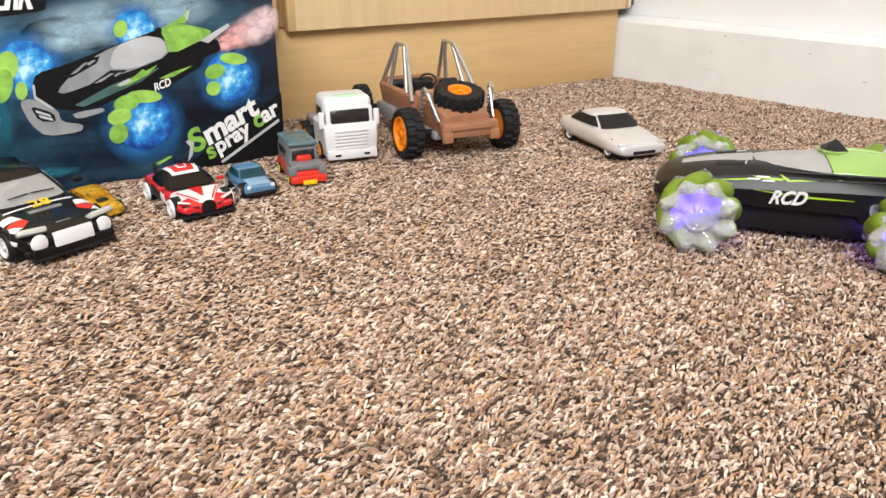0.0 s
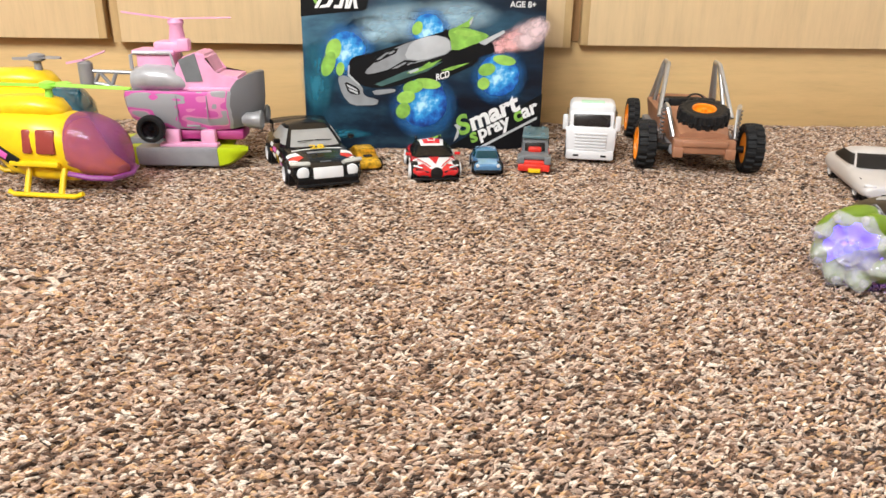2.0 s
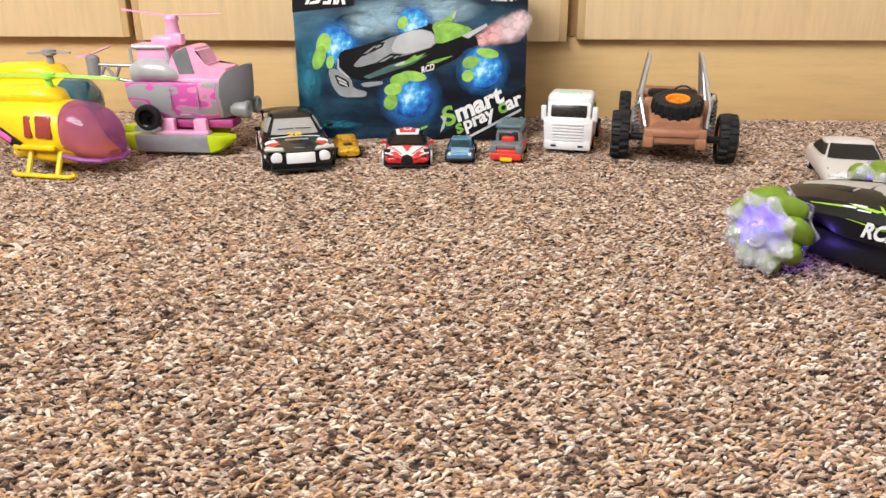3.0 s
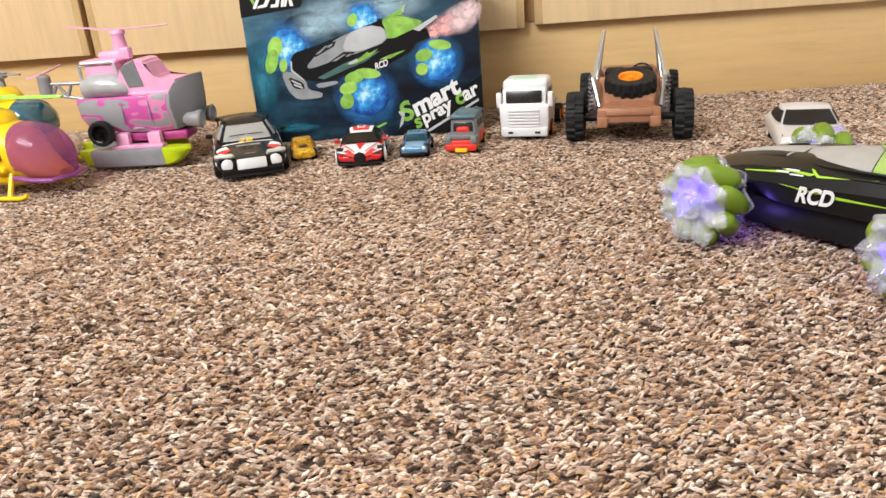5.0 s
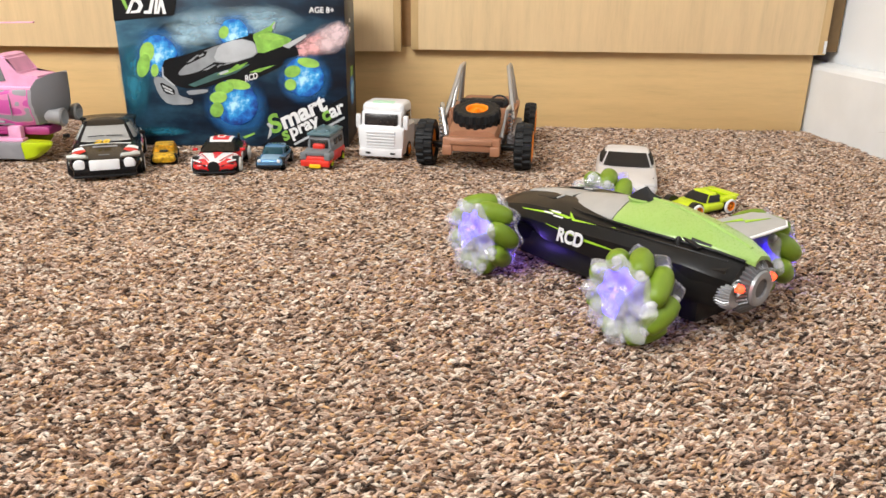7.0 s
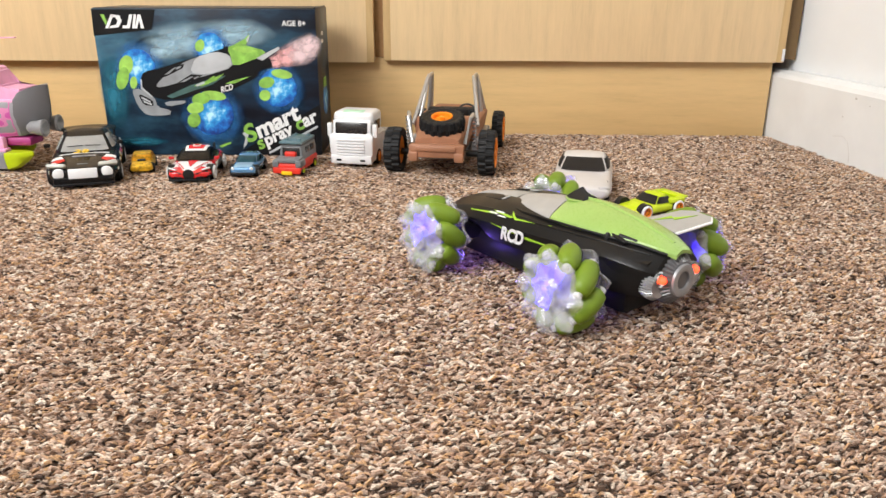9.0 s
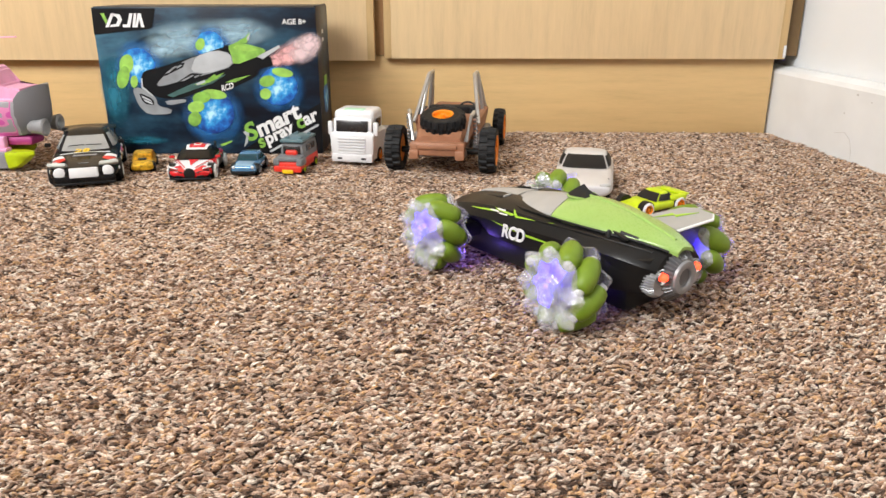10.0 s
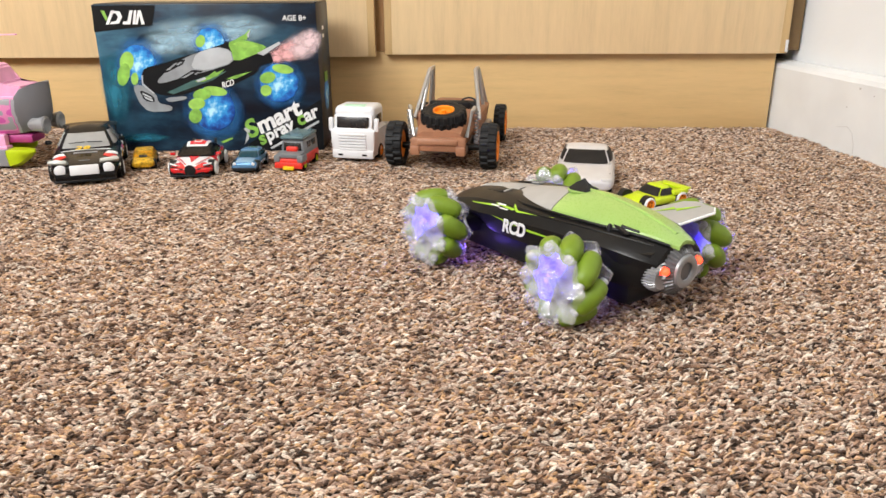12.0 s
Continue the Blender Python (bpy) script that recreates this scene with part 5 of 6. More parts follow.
extra(blk, "splitter", "black", (0, 0.0945, 0.0065), (0.080, 0.010, 0.004), 0.0015)

# red and white supercar
L, W, H = 0.122, 0.066, 0.040
red = toy_car("supercar", pose(0.2195, 0.857, 0, 0, 0, -174), "red and white die-cast supercar with white wheels", L, W, H, 0.0105, "red", "dark_glass", "white", 0.40, 0.58, 0.68, 0.66, (-0.36, -0.20, -0.03, 0.21), 0.29, 0.011, "black_gloss", 0.49, tyre="white", pane_at=(54, 126, 0.12, 0.80))
shell = child(red, "body_shell")
decal(red, shell, "bonnet_panel", "white", [(-0.027, 0.024), (0.027, 0.024), (0.0075, 0.0570), (-0.0075, 0.0570)], 8, 0.0005, "white bonnet panel")
for sx in (-1, 1):
    decal(red, shell, "wing_panel", "white", [(sx * 0.0275, 0.026), (sx * 0.031, 0.030), (sx * 0.027, 0.048), (sx * 0.0165, 0.044)], 6, 0.0006, "white wing patch")
    decal(red, shell, "bonnet_line", "red", [(sx * 0.0215, 0.0285), (sx * 0.0235, 0.0285), (sx * 0.0085, 0.0535), (sx * 0.0065, 0.0535)], 6, 0.0012)
decal(red, shell, "bonnet_crest", "red", [(-0.0075, 0.024), (0.0075, 0.024), (0.0008, 0.046), (-0.0008, 0.046)], 6, 0.0013)
bm = bmesh.new()
lathe(bm, [(0.0, 0.0078), (0.0018, 0.0082), (0.0024, 0.006), (0.0024, 0.001)], 24, "y")
part("grille", bm, "black", red, "black horseshoe grille", pose(0, 0.0595, 0.0120))
for sx in (-1, 1):
    for k, (z, ln) in enumerate(((0.0145, 0.018), (0.0085, 0.020))):
        extra(red, "front_intake", "black", (sx * (0.0185 + 0.001 * k), 0.0572 + 0.001 * k, z), (ln, 0.004, 0.0024), 0.0008, pose(0, 0, 0, 0, -sx * 8, -sx * 16))
    extra(red, "headlamp", "white", (sx * 0.0235, 0.0530, 0.0188), (0.013, 0.006, 0.0022), 0.0008, pose(0, 0, 0, 20, -sx * 10, -sx * 24))
    decal(red, shell, "side_flash", "black", [(-0.030, 0.010), (0.008, 0.008), (0.0, 0.021), (-0.024, 0.023)], 5, 0.0006, "", "+x" if sx > 0 else "-x")
    decal(red, shell, "side_flash", "white", [(0.010, 0.008), (0.022, 0.008), (0.014, 0.020), (0.003, 0.021)], 4, 0.0006, "", "+x" if sx > 0 else "-x")
    extra(red, "mirror", "red", (sx * 0.0335, 0.016, 0.0275), (0.008, 0.004, 0.004), 0.0012)
    extra(red, "wing_strut", "black", (sx * 0.017, -0.050, 0.0310), (0.003, 0.008, 0.012), 0.001, pose(0, 0, 0, -20, 0, 0))
top = child(red, "cabin")
for x0, x1, y0, y1, mat, up in ((-0.0185, 0.0185, -0.024, 0.0035, "white", 0.0005), (-0.0135, 0.0135, -0.0245, -0.001, "red", 0.0011), (-0.006, 0.006, -0.016, -0.006, "white", 0.0016), (-0.0042, 0.0042, -0.0145, -0.0075, "red", 0.0021)):
    decal(red, top, "roof_patch", mat, [(x0, y0), (x1, y0), (x1 * 0.82, y1), (x0 * 0.82, y1)], 6, up)
extra(red, "front_splitter", "black", (0, 0.058, 0.0042), (0.058, 0.010, 0.003), 0.001)
extra(red, "engine_cover", "black", (0, -0.036, 0.0295), (0.040, 0.026, 0.005), 0.002)

# blue, gold and silver cars
L, W, H = 0.068, 0.037, 0.026
blue = toy_car("blue_car", pose(0.2955, 0.866, 0, 0, 0, -180) @ Matrix.Scale(1.12, 4), "small metallic blue die-cast car", L, W, H, 0.0072, "blue", "blue_glass", "grey", 0.52, 0.62, 0.68, 0.66, (-0.44, -0.30, 0.02, 0.20), 0.34, 0.008)
for sx in (-1, 1):
    round_lamp(blue, "headlamp", "white", (sx * 0.0125, 0.0335, 0.0125), 0.0022, "y", 0.0014)
decal(blue, child(blue, "body_shell"), "bonnet_panel", "pale_blue", [(-0.012, 0.014), (0.012, 0.014), (0.011, 0.031), (-0.011, 0.031)], 6, 0.0005, "pale blue bonnet")
extra(blue, "bumper", "black", (0, 0.0335, 0.0055), (0.030, 0.004, 0.004), 0.001)
L, W, H = 0.070, 0.036, 0.026
gold = toy_car("gold_car", pose(0.126, 0.880, 0, 0, 0, -163), "small worn gold die-cast car", L, W, H, 0.0070, "gold", "gold", "grey", 0.50, 0.66, 0.72, 0.74, (-0.46, -0.34, 0.06, 0.24), 0.36, 0.008)
extra(gold, "bonnet_scoop", "dark_glass", (0, 0.016, 0.0185), (0.012, 0.010, 0.0014), 0.0005, pose(0, 0, 0, -10, 0, 0))
L, W, H = 0.165, 0.084, 0.051
sil = toy_car("coupe", pose(0.795, 0.780, 0, 0, 0, 169), "silver-grey plastic coupe with matt black windows", L, W, H, 0.0125, "silver_car", "matt_black", "silver_car", 0.46, 0.60, 0.68, 0.66, (-0.42, -0.22, -0.02, 0.17), 0.33, 0.014, "", 0.41)
extra(sil, "grille", "black", (0, 0.0805, 0.0125), (0.036, 0.004, 0.006), 0.0018)
for sx in (-1, 1):
    extra(sil, "front_intake", "black", (sx * 0.029, 0.0775, 0.0115), (0.010, 0.004, 0.0035), 0.001, pose(0, 0, 0, 0, 0, -sx * 16))
    extra(sil, "headlamp", "silver_car", (sx * 0.0285, 0.0735, 0.0220), (0.015, 0.010, 0.005), 0.002, pose(0, 0, 0, 20, 0, -sx * 22))

# lime racer
L, W, H = 0.088, 0.048, 0.026
lim = toy_car("racer", pose(0.862, 0.669, 0, 0, 0, 121), "lime green and white toy racer with orange wheels", L, W, H, 0.0090, "lime", "matt_black", "orange", 0.40, 0.52, 0.60, 0.66, (-0.30, -0.18, -0.04, 0.10), 0.28, 0.010, "lime", 0.50, (-0.32, 0.30), "", "white", 6)
extra(lim, "front_skirt", "white", (0, 0.041, 0.0075), (0.040, 0.008, 0.007), 0.002)
extra(lim, "rear_wing", "lime", (0, -0.040, 0.0195), (0.044, 0.011, 0.003), 0.001, pose(0, 0, 0, -4, 0, 0))
for sx in (-1, 1):
    extra(lim, "wheel_guard", "lime", (sx * 0.0195, -0.027, 0.0175), (0.010, 0.026, 0.007), 0.003)
extra(lim, "bonnet_panel", "lime", (0, 0.026, 0.0125), (0.020, 0.018, 0.003), 0.001, pose(0, 0, 0, -8, 0, 0))

# grey and red rescue van
van = thing("rescue_van", pose(0.3655, 0.880, 0, 0, 0, 171) @ Matrix.Scale(0.93, 4), "small grey and red plastic rescue van with a yellow plate", "toy van")
bm = bmesh.new()
block(bm, (0, -0.008, 0.0145), (0.044, 0.080, 0.017), 0.004)
block(bm, (0, 0.030, 0.0135), (0.047, 0.020, 0.012), 0.003)
part("lower_body", bm, "red_plastic", van)
bm = bmesh.new()
hull(bm, [(0.018, 0.022, 0.019, 0.034, 0.019, 0.044, 0.0165, 0.001), (0.013, 0.022, 0.020, 0.035, 0.020, 0.0475, 0.0175, 0.001), (-0.045, 0.022, 0.020, 0.035, 0.020, 0.0485, 0.0175, 0.001), (-0.048, 0.022, 0.019, 0.034, 0.019, 0.046, 0.0165, 0.001)])
up = part("upper_body", bm, "van_grey", van, angle=30)
bm = bmesh.new()
block(bm, (0, -0.013, 0.0500), (0.039, 0.068, 0.0045), 0.0016)
part("roof", bm, "teal", van)
for y in (-0.038, 0.006):
    for sx in (-1, 1):
        extra(van, "roof_lamp", "teal", (sx * 0.011, y, 0.0530), (0.006, 0.006, 0.004), 0.0012)
extra(van, "windscreen", "dark_glass", (0, 0.0172, 0.0350), (0.030, 0.004, 0.015), 0.0012, pose(0, 0, 0, 8, 0, 0))
extra(van, "bonnet", "van_grey", (0, 0.028, 0.0245), (0.042, 0.022, 0.007), 0.002, pose(0, 0, 0, -6, 0, 0))
extra(van, "driver_block", "red_plastic", (0, 0.0190, 0.0315), (0.020, 0.010, 0.009), 0.003)
extra(van, "bumper", "red_plastic", (0, 0.0405, 0.0090), (0.047, 0.007, 0.010), 0.002)
extra(van, "plate", "yellow_plate", (-0.001, 0.0445, 0.0055), (0.018, 0.003, 0.006), 0.0008)
for sx in (-1, 1):
    extra(van, "wing", "van_grey", (sx * 0.0195, 0.030, 0.0195), (0.011, 0.024, 0.012), 0.003)
    for y in (-0.004, -0.026):
        extra(van, "side_window", "dark_glass", (sx * 0.0200, y, 0.0365), (0.0012, 0.017, 0.010), 0.0004)
    for y in (0.026, -0.030):
        wheel(van, (sx * 0.0195, y, 0.0078), 0.0078, 0.008, "lime", "rubber", 0, sx, 5)

# ---- helicopters ----
def fuselage(bm, stations, n=18, power=2.4):
    """A rounded body along x: stations (x, y, z, half width, half height)."""
    rings = []
    for x, y, z, w, h in stations:
        ring = []
        for i in range(n):
            t = 2 * math.pi * i / n
            c, s = math.cos(t), math.sin(t)
            ring.append(Vector((x, y + w * math.copysign(abs(c) ** (2 / power), c), z + h * math.copysign(abs(s) ** (2 / power), s))))
        rings.append(ring)
    ring_loft(bm, rings)


def blade(bm, a, b, w, thick):
    """A flat tapering rotor blade from a to b."""
    a, b = Vector(a), Vector(b)
    d = (b - a).normalized()
    n = d.cross(Vector((0, 0, 1))).normalized()
    up = Vector((0, 0, thick / 2))
    rings = []
    for k, f in ((0, 0.55), (0.12, 1.0), (0.85, 1.0), (1.0, 0.6)):
        p = a + (b - a) * k
        rings.append([p - n * w * f / 2 - up, p + n * w * f / 2 - up * 0.2, p + n * w * f / 2 + up * 0.2, p - n * w * f / 2 + up])
    ring_loft(bm, rings)


# pink and grey boat helicopter
hb = thing("boat_helicopter", pose(-0.100, 0.888, 0, 0, 0, 0), "pink and grey toy helicopter with a boat hull on floats", "toy helicopter")
bm = bmesh.new()
rings = []
for x, zb, zt, w in ((-0.094, 0.078, 0.100, 0.020), (-0.088, 0.064, 0.104, 0.031), (-0.070, 0.054, 0.105, 0.035), (-0.035, 0.050, 0.105, 0.037), (0.020, 0.048, 0.105, 0.037), (0.050, 0.050, 0.107, 0.034), (0.060, 0.053, 0.120, 0.031), (0.074, 0.058, 0.126, 0.023), (0.083, 0.067, 0.129, 0.014), (0.089, 0.080, 0.129, 0.006), (0.091, 0.096, 0.128, 0.001)):
    rings.append([Vector((x, y, z)) for y, z in ((0, zb), (w * 0.55, zb + 0.003), (w * 0.88, zb + (zt - zb) * 0.35), (w, zt - 0.004), (w * 0.96, zt), (0, zt), (-w * 0.96, zt), (-w, zt - 0.004), (-w * 0.88, zb + (zt - zb) * 0.35), (-w * 0.55, zb + 0.003))])
ring_loft(bm, rings)
# The keel's colour is lowered to show the hull's shade on it.
keel = bmesh.new()
block(keel, (0.004, 0, 0.044), (0.116, 0.040, 0.014), 0.005)
part("keel", keel, "keel_shade_pink", hb, "magenta keel, coloured darker for the shade under the hull")
hullp = part("boat_hull", bm, "camo", hb, "grey hull with magenta camouflage", angle=35)
bm = bmesh.new()
block(bm, (-0.020, -0.0362, 0.082), (0.0012, 0.002, 0.036), 0.0004)
block(bm, (0.020, -0.0362, 0.082), (0.0012, 0.002, 0.036), 0.0004)
block(bm, (0.0, -0.0368, 0.060), (0.018, 0.003, 0.003), 0.001)
part("door_line", bm, "grey", hullp)
bm = bmesh.new()
fuselage(bm, [(-0.086, 0, 0.112, 0.012, 0.006), (-0.080, 0, 0.117, 0.028, 0.016), (-0.060, 0, 0.121, 0.036, 0.0195), (-0.030, 0, 0.120, 0.037, 0.019), (-0.012, 0, 0.115, 0.033, 0.013), (-0.002, 0, 0.109, 0.024, 0.005)], 24)
part("engine_cowl", bm, "light_grey", hb)
bm = bmesh.new()
block(bm, (-0.049, 0, 0.1535), (0.056, 0.044, 0.006), 0.0025)
block(bm, (-0.048, 0, 0.142), (0.048, 0.038, 0.020), 0.003)
block(bm, (-0.030, 0, 0.160), (0.038, 0.034, 0.014), 0.004)
block(bm, (-0.010, -0.010, 0.163), (0.016, 0.016, 0.016), 0.003)
part("canopy_roof", bm, "pink", hb)
bm = bmesh.new()
tube(bm, [(-0.078, -0.021, 0.132), (-0.078, -0.021, 0.150), (-0.074, -0.021, 0.153), (-0.026, -0.021, 0.153), (-0.022, -0.021, 0.135)], 0.0026, 8)
part("roof_frame", bm, "light_grey", hb)
bm = bmesh.new()
tube(bm, [(-0.078, 0.021, 0.132), (-0.078, 0.021, 0.150), (-0.074, 0.021, 0.153), (-0.026, 0.021, 0.153), (-0.022, 0.021, 0.135)], 0.0026, 8)
part("roof_frame", bm, "light_grey", hb)
bm = bmesh.new()
ring_loft(bm, [[Vector((x, y, z)) for x, z in ((-0.028, 0.104), (-0.019, 0.138), (-0.011, 0.148), (0.010, 0.156), (0.021, 0.151), (0.031, 0.127), (0.064, 0.124), (0.064, 0.117), (0.056, 0.105))] for y in (-0.029, 0.029)])
bmesh.ops.bevel(bm, geom=bm.edges[:], offset=0.003, segments=2, affect="EDGES")
part("cabin", bm, "pink", hb, angle=35)
for sy in (-1, 1):
    bm = bmesh.new()
    ring_loft(bm, [[Vector((x, sy * y, z)) for x, z in ((-0.014, 0.145), (0.008, 0.154), (0.016, 0.118), (-0.006, 0.117))] for y in (0.0285, 0.0302)])
    part("cabin_window", bm, "van_grey", hb)
    bm = bmesh.new()
    block(bm, (0.024, sy * 0.0305, 0.1075), (0.056, 0.006, 0.005), 0.0015)
    part("gunwale", bm, "pink", hb)
bm = bmesh.new()
lathe(bm, [(0.160, 0.0115), (0.170, 0.0105), (0.186, 0.0085), (0.190, 0.0105), (0.194, 0.0095), (0.196, 0.003)], 20, "z", (-0.021, 0, 0))
mast = part("rotor_mast", bm, "pink", hb)
for tip in ((-0.086, -0.012, 0.204), (0.050, 0.008, 0.1965)):
    bm = bmesh.new()
    blade(bm, (-0.021, 0, 0.195), tip, 0.013, 0.0024)
    part("rotor_blade", bm, "pink", mast)
bm = bmesh.new()
for a, b in (((-0.085, 0, 0.124), (-0.150, 0, 0.126)), ((-0.085, 0, 0.100), (-0.150, 0, 0.112)), ((-0.108, 0, 0.124), (-0.116, 0, 0.106)), ((-0.116, 0, 0.106), (-0.130, 0, 0.125)), ((-0.130, 0, 0.125), (-0.138, 0, 0.110))):
    tube(bm, [a, b], 0.0026, 8)
part("tail_boom", bm, "mid_grey", hb)
bm = bmesh.new()
lathe(bm, [(0.105, 0.006), (0.106, 0.0095), (0.136, 0.0095), (0.139, 0.006)], 18, "z", (-0.148, 0, 0))
part("tail_pod", bm, "mid_grey", hb)
bm = bmesh.new()
blade(bm, (-0.148, 0, 0.141), (-0.170, -0.006, 0.137), 0.011, 0.003)
blade(bm, (-0.148, 0, 0.141), (-0.122, 0.006, 0.151), 0.011, 0.003)
part("tail_rotor", bm, "pink", hb)
for sy in (-1, 1):
    wheel(hb, (-0.056, sy * 0.040, 0.056), 0.0185, 0.013, "black_gloss", "rubber", 0, 1, 0).matrix_basis = pose(-0.056, sy * 0.040, 0.056, 0, 0, -90 * -sy)
    y = sy * 0.031
    back = 0.030 if sy > 0 else 0.0
    bm = bmesh.new()
    rings = []
    for x, zb, w in ((-0.098, 0.020, 0.004), (-0.088, 0.008, 0.010), (-0.075, 0.003, 0.014), (0.030, 0.002, 0.014)):
        rings.append([Vector((x - back, y + q, z)) for q, z in ((0, zb), (w * 0.7, zb + 0.004), (w, 0.026), (w * 0.9, 0.031), (-w * 0.9, 0.031), (-w, 0.026), (-w * 0.7, zb + 0.004))])
    ring_loft(bm, rings)
    stern = bmesh.new()
    ring_loft(stern, [[Vector((x - back, y + q, z)) for q, z in ((0, zb - 0.0006), (w * 0.7 + 0.0006, zb + 0.0036), (w + 0.0007, 0.026), (w * 0.9 + 0.0006, 0.0315), (-w * 0.9 - 0.0006, 0.0315), (-w - 0.0007, 0.026), (-w * 0.7 - 0.0006, zb + 0.0036))] for x, zb, w in ((-0.0985, 0.020, 0.004), (-0.088, 0.008, 0.010), (-0.078, 0.0037, 0.0133))])
    fl = part("float", bm, "grey", hb, "dark grey float with lime tips", angle=35)
    bm = bmesh.new()
    rings = []
    for x, zb, w in ((0.0305, 0.002, 0.014), (0.045, 0.006, 0.013), (0.060, 0.016, 0.009), (0.069, 0.025, 0.002)):
        rings.append([Vector((x - back, y + q, z)) for q, z in ((0, zb), (w * 0.7, zb + 0.004), (w, 0.026), (w * 0.9, 0.031), (-w * 0.9, 0.031), (-w, 0.026), (-w * 0.7, zb + 0.004))])
    ring_loft(bm, rings)
    part("float_tip", bm, "lime", fl, "lime float tip", angle=35)
    part("float_tip", stern, "lime", fl, "lime float tip", angle=35)
    bm = bmesh.new()
    for x in (-0.032, 0.016):
        block(bm, (x, y * 0.85, 0.041), (0.020, 0.012, 0.024), 0.003)
    block(bm, (-0.010, y * 0.9, 0.033), (0.078, 0.016, 0.005), 0.0015)
    part("float_strut", bm, "pink", hb)
    bm = bmesh.new()
    lathe(bm, [(0.068, 0.005), (0.074, 0.010), (0.084, 0.011), (0.094, 0.0135), (0.096, 0.011), (0.090, 0.003)], 20, "x", (-0.006, sy * 0.022, 0.066))
    part("bow_thruster", bm, "mid_grey", hb)


def yellow_helicopter(name, at, label, canopy, rotor, snout=1.0):
    h = thing(name, at, label, "toy helicopter")
    bm = bmesh.new()
    fuselage(bm, [(-0.190, 0, 0.088, 0.006, 0.008), (-0.130, 0, 0.082, 0.012, 0.014), (-0.085, 0, 0.070, 0.026, 0.028), (-0.050, 0, 0.064, 0.036, 0.036), (-0.010, 0, 0.062, 0.039, 0.038), (0.030, 0, 0.059, 0.038, 0.0365), (0.030 + 0.014 * snout, 0, 0.046, 0.0350, 0.024), (0.030 + 0.030 * snout, 0, 0.034, 0.030, 0.013), (0.030 + 0.060 * snout, 0, 0.027, 0.016, 0.006)], 24)
    body = part("fuselage", bm, "yellow", h, angle=60)
    bm = bmesh.new()
    fuselage(bm, [(-0.070, 0, 0.040, 0.012, 0.006), (-0.050, 0, 0.032, 0.024, 0.012), (-0.010, 0, 0.027, 0.029, 0.013), (0.030, 0, 0.025, 0.028, 0.011), (0.052, 0, 0.025, 0.016, 0.006)], 20)
    part("belly", bm, "yellow", h, angle=60)
    bm = bmesh.new()
    fuselage(bm, [(-0.085, 0, 0.098, 0.012, 0.008), (-0.060, 0, 0.101, 0.022, 0.013), (-0.010, 0, 0.103, 0.024, 0.013), (0.010, 0, 0.101, 0.020, 0.011), (0.022, 0, 0.097, 0.010, 0.005)], 20)
    part("engine_housing", bm, "yellow", h, angle=60)
    bm = bmesh.new()
    fuselage(bm, [(0.032 + (x - 0.032) * snout, y, z, w, q) for x, y, z, w, q in ((0.034, 0, 0.0595, 0.0380, 0.0368), (0.055, 0, 0.0570, 0.0388, 0.0372), (0.076, 0, 0.0520, 0.0362, 0.0345), (0.088, 0, 0.0465, 0.0310, 0.0290), (0.096, 0, 0.0420, 0.0215, 0.0200), (0.100, 0, 0.0395, 0.0080, 0.0075))], 24)
    if snout < 0.7:
        bm.free()
        bm = bmesh.new()
        fuselage(bm, [(0.016, 0, 0.074, 0.028, 0.018), (0.026, 0, 0.0745, 0.0355, 0.0235), (0.040, 0, 0.071, 0.034, 0.0215), (0.050, 0, 0.066, 0.028, 0.015), (0.057, 0, 0.060, 0.016, 0.006)], 24)
    part("canopy", bm, canopy, h, "tinted bubble canopy", angle=60)
    if snout >= 0.7:
        bm = bmesh.new()
        tube(bm, [(0.036, -0.0385, 0.030), (0.062, -0.0375, 0.026), (0.084, -0.030, 0.024), (0.093, 0.0, 0.023), (0.084, 0.030, 0.024), (0.062, 0.0375, 0.026), (0.036, 0.0385, 0.030)], 0.0034, 8)
        part("canopy_rim", bm, "purple_plastic", h, "purple lower rim of the canopy")
    for sy in (-1, 1):
        for x, w in ((-0.011, 0.012), (0.012, 0.024)):
            bm = bmesh.new()
            block(bm, (x, sy * 0.0366, 0.0665), (w, 0.006, 0.029), 0.0028, pose(0, 0, 0, -sy * -10, 0, 0).to_3x3())
            part("side_window", bm, "brown_glass", h)
        bm = bmesh.new()
        block(bm, (-0.046, sy * 0.0372, 0.052), (0.048, 0.0024, 0.013), 0.001, pose(0, 0, 0, 0, 30, -sy * -6).to_3x3())
        st = part("side_sticker", bm, "black", h, "dark pointed side decal")
        bm = bmesh.new()
        block(bm, (-0.049, sy * 0.0378, 0.0535), (0.024, 0.0024, 0.008), 0.001, pose(0, 0, 0, 0, 30, -sy * -6).to_3x3())
        part("sticker_inlay", bm, "hot_pink", st)
        bm = bmesh.new()
        block(bm, (-0.034, sy * 0.0384, 0.0455), (0.012, 0.0024, 0.007), 0.001, pose(0, 0, 0, 0, 30, -sy * -6).to_3x3())
        part("sticker_inlay", bm, "decal_white", st)
        bm = bmesh.new()
        tube(bm, [(-0.040, sy * 0.044, 0.0075), (-0.034, sy * 0.044, 0.0040), (0.044, sy * 0.044, 0.0040), (0.054, sy * 0.044, 0.0080)], 0.0030, 8)
        for x in (-0.018, 0.026):
            tube(bm, [(x, sy * 0.030, 0.034), (x, sy * 0.043, 0.006)], 0.0036, 8)
        part("landing_skid", bm, "yellow", h)
        bm = bmesh.new()
        block(bm, (-0.006, sy * 0.037, 0.040), (0.062, 0.008, 0.007), 0.0025)
        part("side_step", bm, "yellow", h)
    bm = bmesh.new()
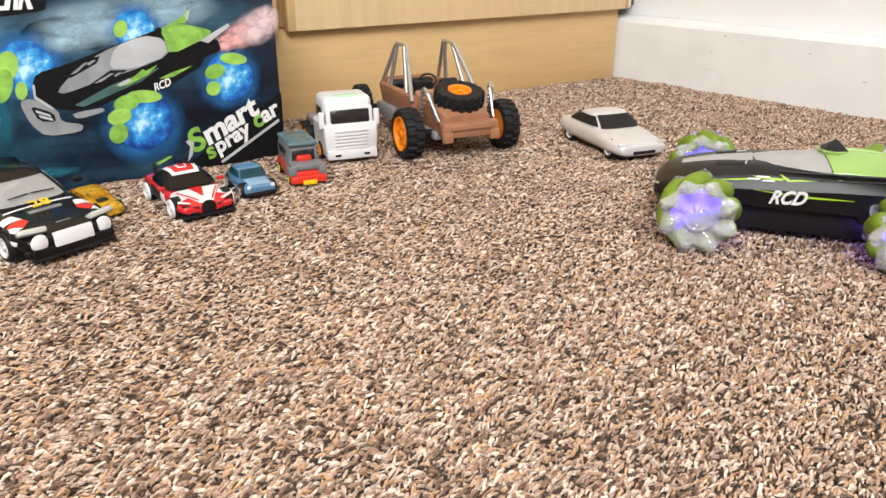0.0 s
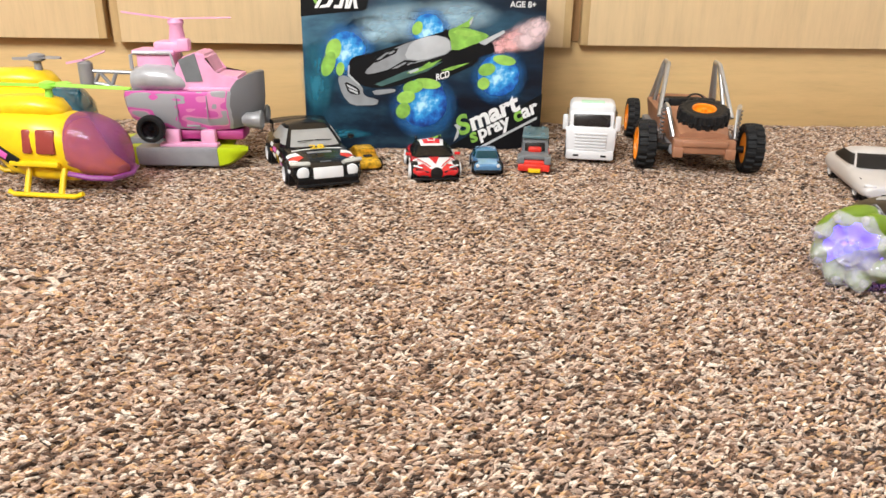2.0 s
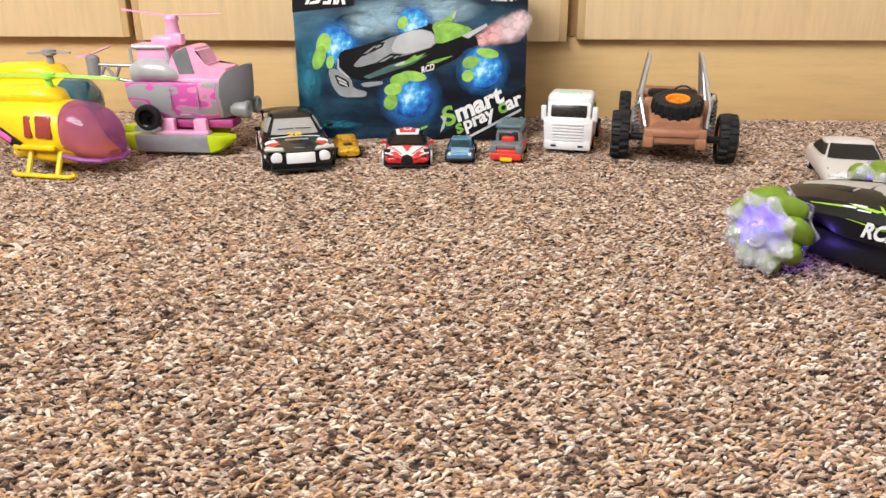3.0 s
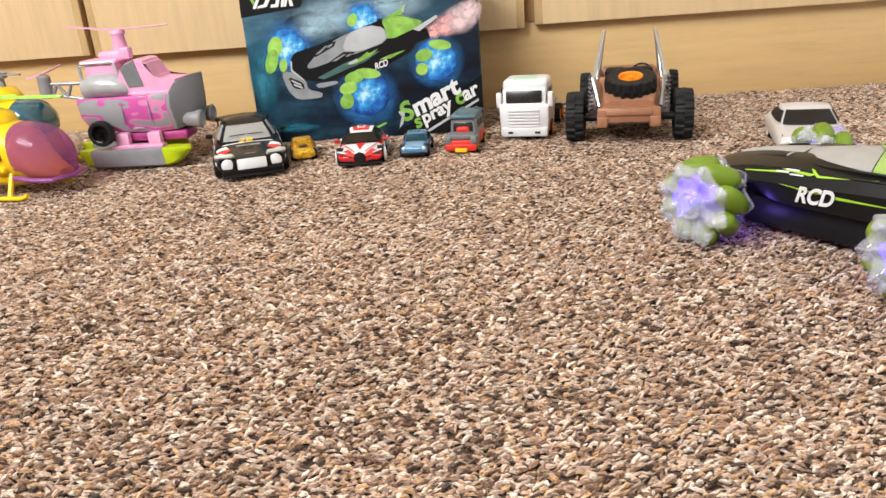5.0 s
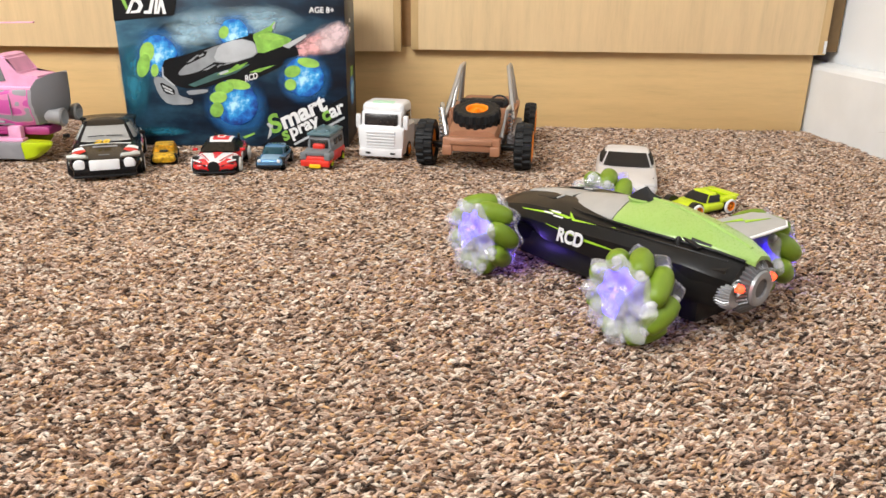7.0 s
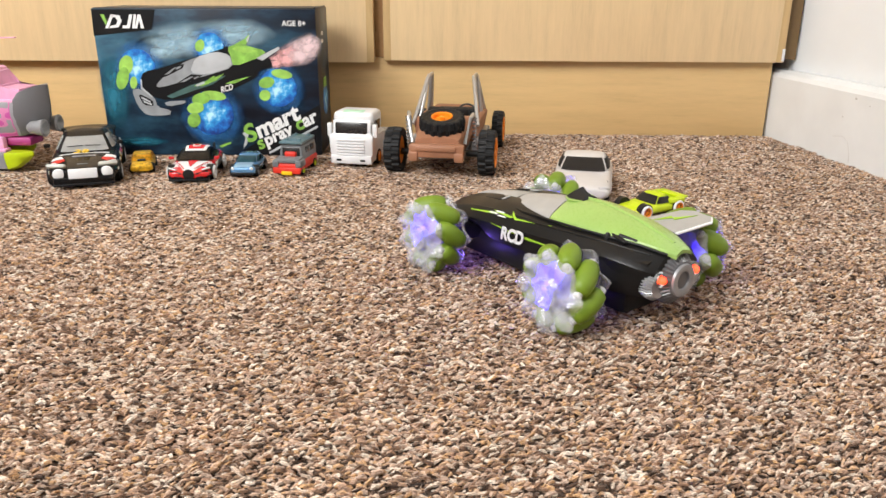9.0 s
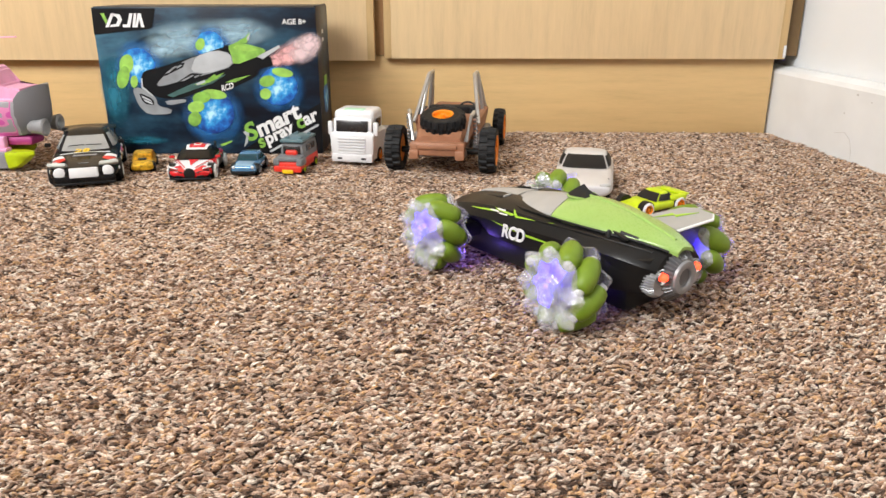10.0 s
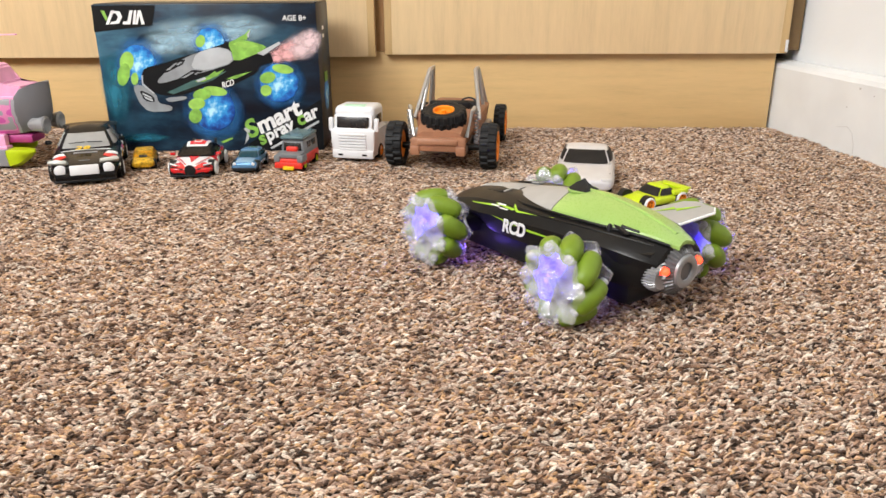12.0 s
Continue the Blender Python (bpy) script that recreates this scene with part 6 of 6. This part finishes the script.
    lathe(bm, [(0.108, 0.005), (0.122, 0.004), (0.124, 0.009), (0.130, 0.009), (0.132, 0.003)], 16, "z", (0.002, 0, 0))
    m = part("rotor_mast", bm, rotor, h)
    for a, k, w in (((-2 if rotor == "rotor_green" else 4), 0.105, 0.014), ((178 if rotor == "rotor_green" else 184), 0.150, 0.014), (70, 0.030, 0.012)):
        if rotor != "rotor_green" and k == 0.030:
            continue
        k = k if rotor == "rotor_green" else 0.026
        bm = bmesh.new()
        blade(bm, (0.002, 0, 0.127), (0.002 + k * math.cos(radians(a)), k * math.sin(radians(a)), 0.126), w, 0.003)
        part("rotor_blade", bm, rotor, m)
    bm = bmesh.new()
    ring_loft(bm, [[Vector((x, y, z)) for x, z in ((-0.195, 0.090), (-0.165, 0.086), (-0.172, 0.125), (-0.190, 0.128))] for y in (-0.003, 0.003)])
    part("tail_fin", bm, "yellow", h)
    return h


yellow_helicopter("helicopter", pose(-0.240, 0.756, 0, 0, 0, -8), "yellow toy helicopter with a purple canopy and green rotor", "purple_glass", "rotor_green", 0.88)
yellow_helicopter("helicopter", pose(-0.305, 0.872, 0, 0, 0, -2) @ Matrix.Scale(1.14, 4), "yellow toy helicopter with a dark teal canopy and grey rotor", "blue_glass", "grey", 0.5)

# ---- carpet pile ----
def pile(name, x0, x1, y0, y1, step, rings, label, seed, high=0.72):
    rng = np.random.default_rng(seed)
    nx, ny = int((x1 - x0) / step), int((y1 - y0) / step)
    gx, gy = np.meshgrid(np.arange(nx), np.arange(ny))
    px = x0 + (gx.ravel() + 0.5 * (gy.ravel() % 2) + rng.uniform(-0.38, 0.38, nx * ny)) * step
    py = y0 + (gy.ravel() + rng.uniform(-0.38, 0.38, nx * ny)) * step
    edge = WALL_A.x + (py - WALL_A.y) / (WALL_B.y - WALL_A.y) * (WALL_B.x - WALL_A.x)
    keep = px < edge - 0.001
    px, py = px[keep], py[keep]
    n = len(px)
    length = step * (0.85 + 0.80 * rng.random(n))
    fat = step * rng.uniform(0.36, 0.68, n)
    yaw = rng.normal(0.24, 0.42, n)
    tip = rng.normal(0.0, 0.30, n)
    top = rng.normal(0, 0.0012, n) * high / 0.72 + 0.0009 * np.sin(px * 61 + 2 * np.sin(py * 37)) - 0.0016
    # one tuft: two ends and rings between, bowed upwards
    seg = 4
    us = {1: [0.0], 2: [-0.45, 0.45], 3: [-0.62, 0.0, 0.62]}[rings]
    base = [(-1.0, 0.0, -0.55)]
    for u in us:
        for s in range(seg):
            t = 2 * np.pi * (s + 0.5) / seg
            k = 1.0 - 0.45 * abs(u)
            base.append((u, k * np.cos(t), k * np.sin(t) + (0.30 * (1 - u * u) if rings > 1 else 0.1)))
    base.append((1.0, 0.0, -0.55))
    base = np.array(base)
    nv = len(base)
    faces = []
    for s in range(seg):
        q = (s + 1) % seg
        faces.append((0, 1 + q, 1 + s))
        for k in range(rings - 1):
            o = 1 + k * seg
            faces += [(o + s, o + q, o + seg + q), (o + s, o + seg + q, o + seg + s)]
        o = 1 + (rings - 1) * seg
        faces.append((nv - 1, o + s, o + q))
    faces = np.array(faces)
    lx = base[None, :, 0] * length[:, None] + rng.uniform(-0.60, 0.60, (n, nv)) * fat[:, None]
    ly = base[None, :, 1] * fat[:, None] * rng.uniform(0.45, 1.30, (n, nv))
    lz = base[None, :, 2] * fat[:, None] * high * rng.uniform(0.55, 1.45, (n, nv)) + lx * np.sin(tip)[:, None]
    c, s_ = np.cos(yaw)[:, None], np.sin(yaw)[:, None]
    co = np.stack([px[:, None] + lx * c - ly * s_, py[:, None] + lx * s_ + ly * c, top[:, None] + lz], axis=2).reshape(-1, 3)
    tri = (faces[None] + (np.arange(n) * nv)[:, None, None]).reshape(-1, 3)
    me = bpy.data.meshes.new(name)
    me.vertices.add(len(co))
    me.vertices.foreach_set("co", co.ravel())
    me.loops.add(tri.size)
    me.loops.foreach_set("vertex_index", tri.ravel())
    me.polygons.add(len(tri))
    me.polygons.foreach_set("loop_start", np.arange(len(tri)) * 3)
    me.polygons.foreach_set("use_smooth", np.zeros(len(tri), dtype=bool))
    me.update(calc_edges=True)
    me.materials.append(M["yarn"])
    return tagged(new(name, me), label, "carpet", kind="stuff")


PILE = "flecked brown, beige and cream loop-pile carpet"
pile("carpet_pile", -0.10, 1.36, 0.04, 0.50, 0.0027, 2, PILE, 1, 0.95)
pile("carpet_pile", -0.55, 1.36, 0.50, 0.82, 0.0031, 1, PILE, 2, 0.6)
pile("carpet_pile", -0.75, 1.30, 0.82, 1.199, 0.0037, 1, PILE, 3, 0.5)
pile("carpet_pile", -1.30, 1.50, -0.9, 0.04, 0.011, 1, PILE, 4)
pile("carpet_pile", -1.30, -0.55, 0.04, 0.82, 0.009, 1, PILE, 5)
pile("carpet_pile", -0.55, -0.10, 0.04, 0.50, 0.006, 1, PILE, 6)
pile("carpet_pile", -2.13, -1.30, -1.48, 1.19, 0.013, 1, PILE, 7)
pile("carpet_pile", -1.30, 1.62, -1.48, -0.9, 0.013, 1, PILE, 8)
pile("carpet_pile", -1.30, -0.75, 0.82, 1.19, 0.009, 1, PILE, 9)
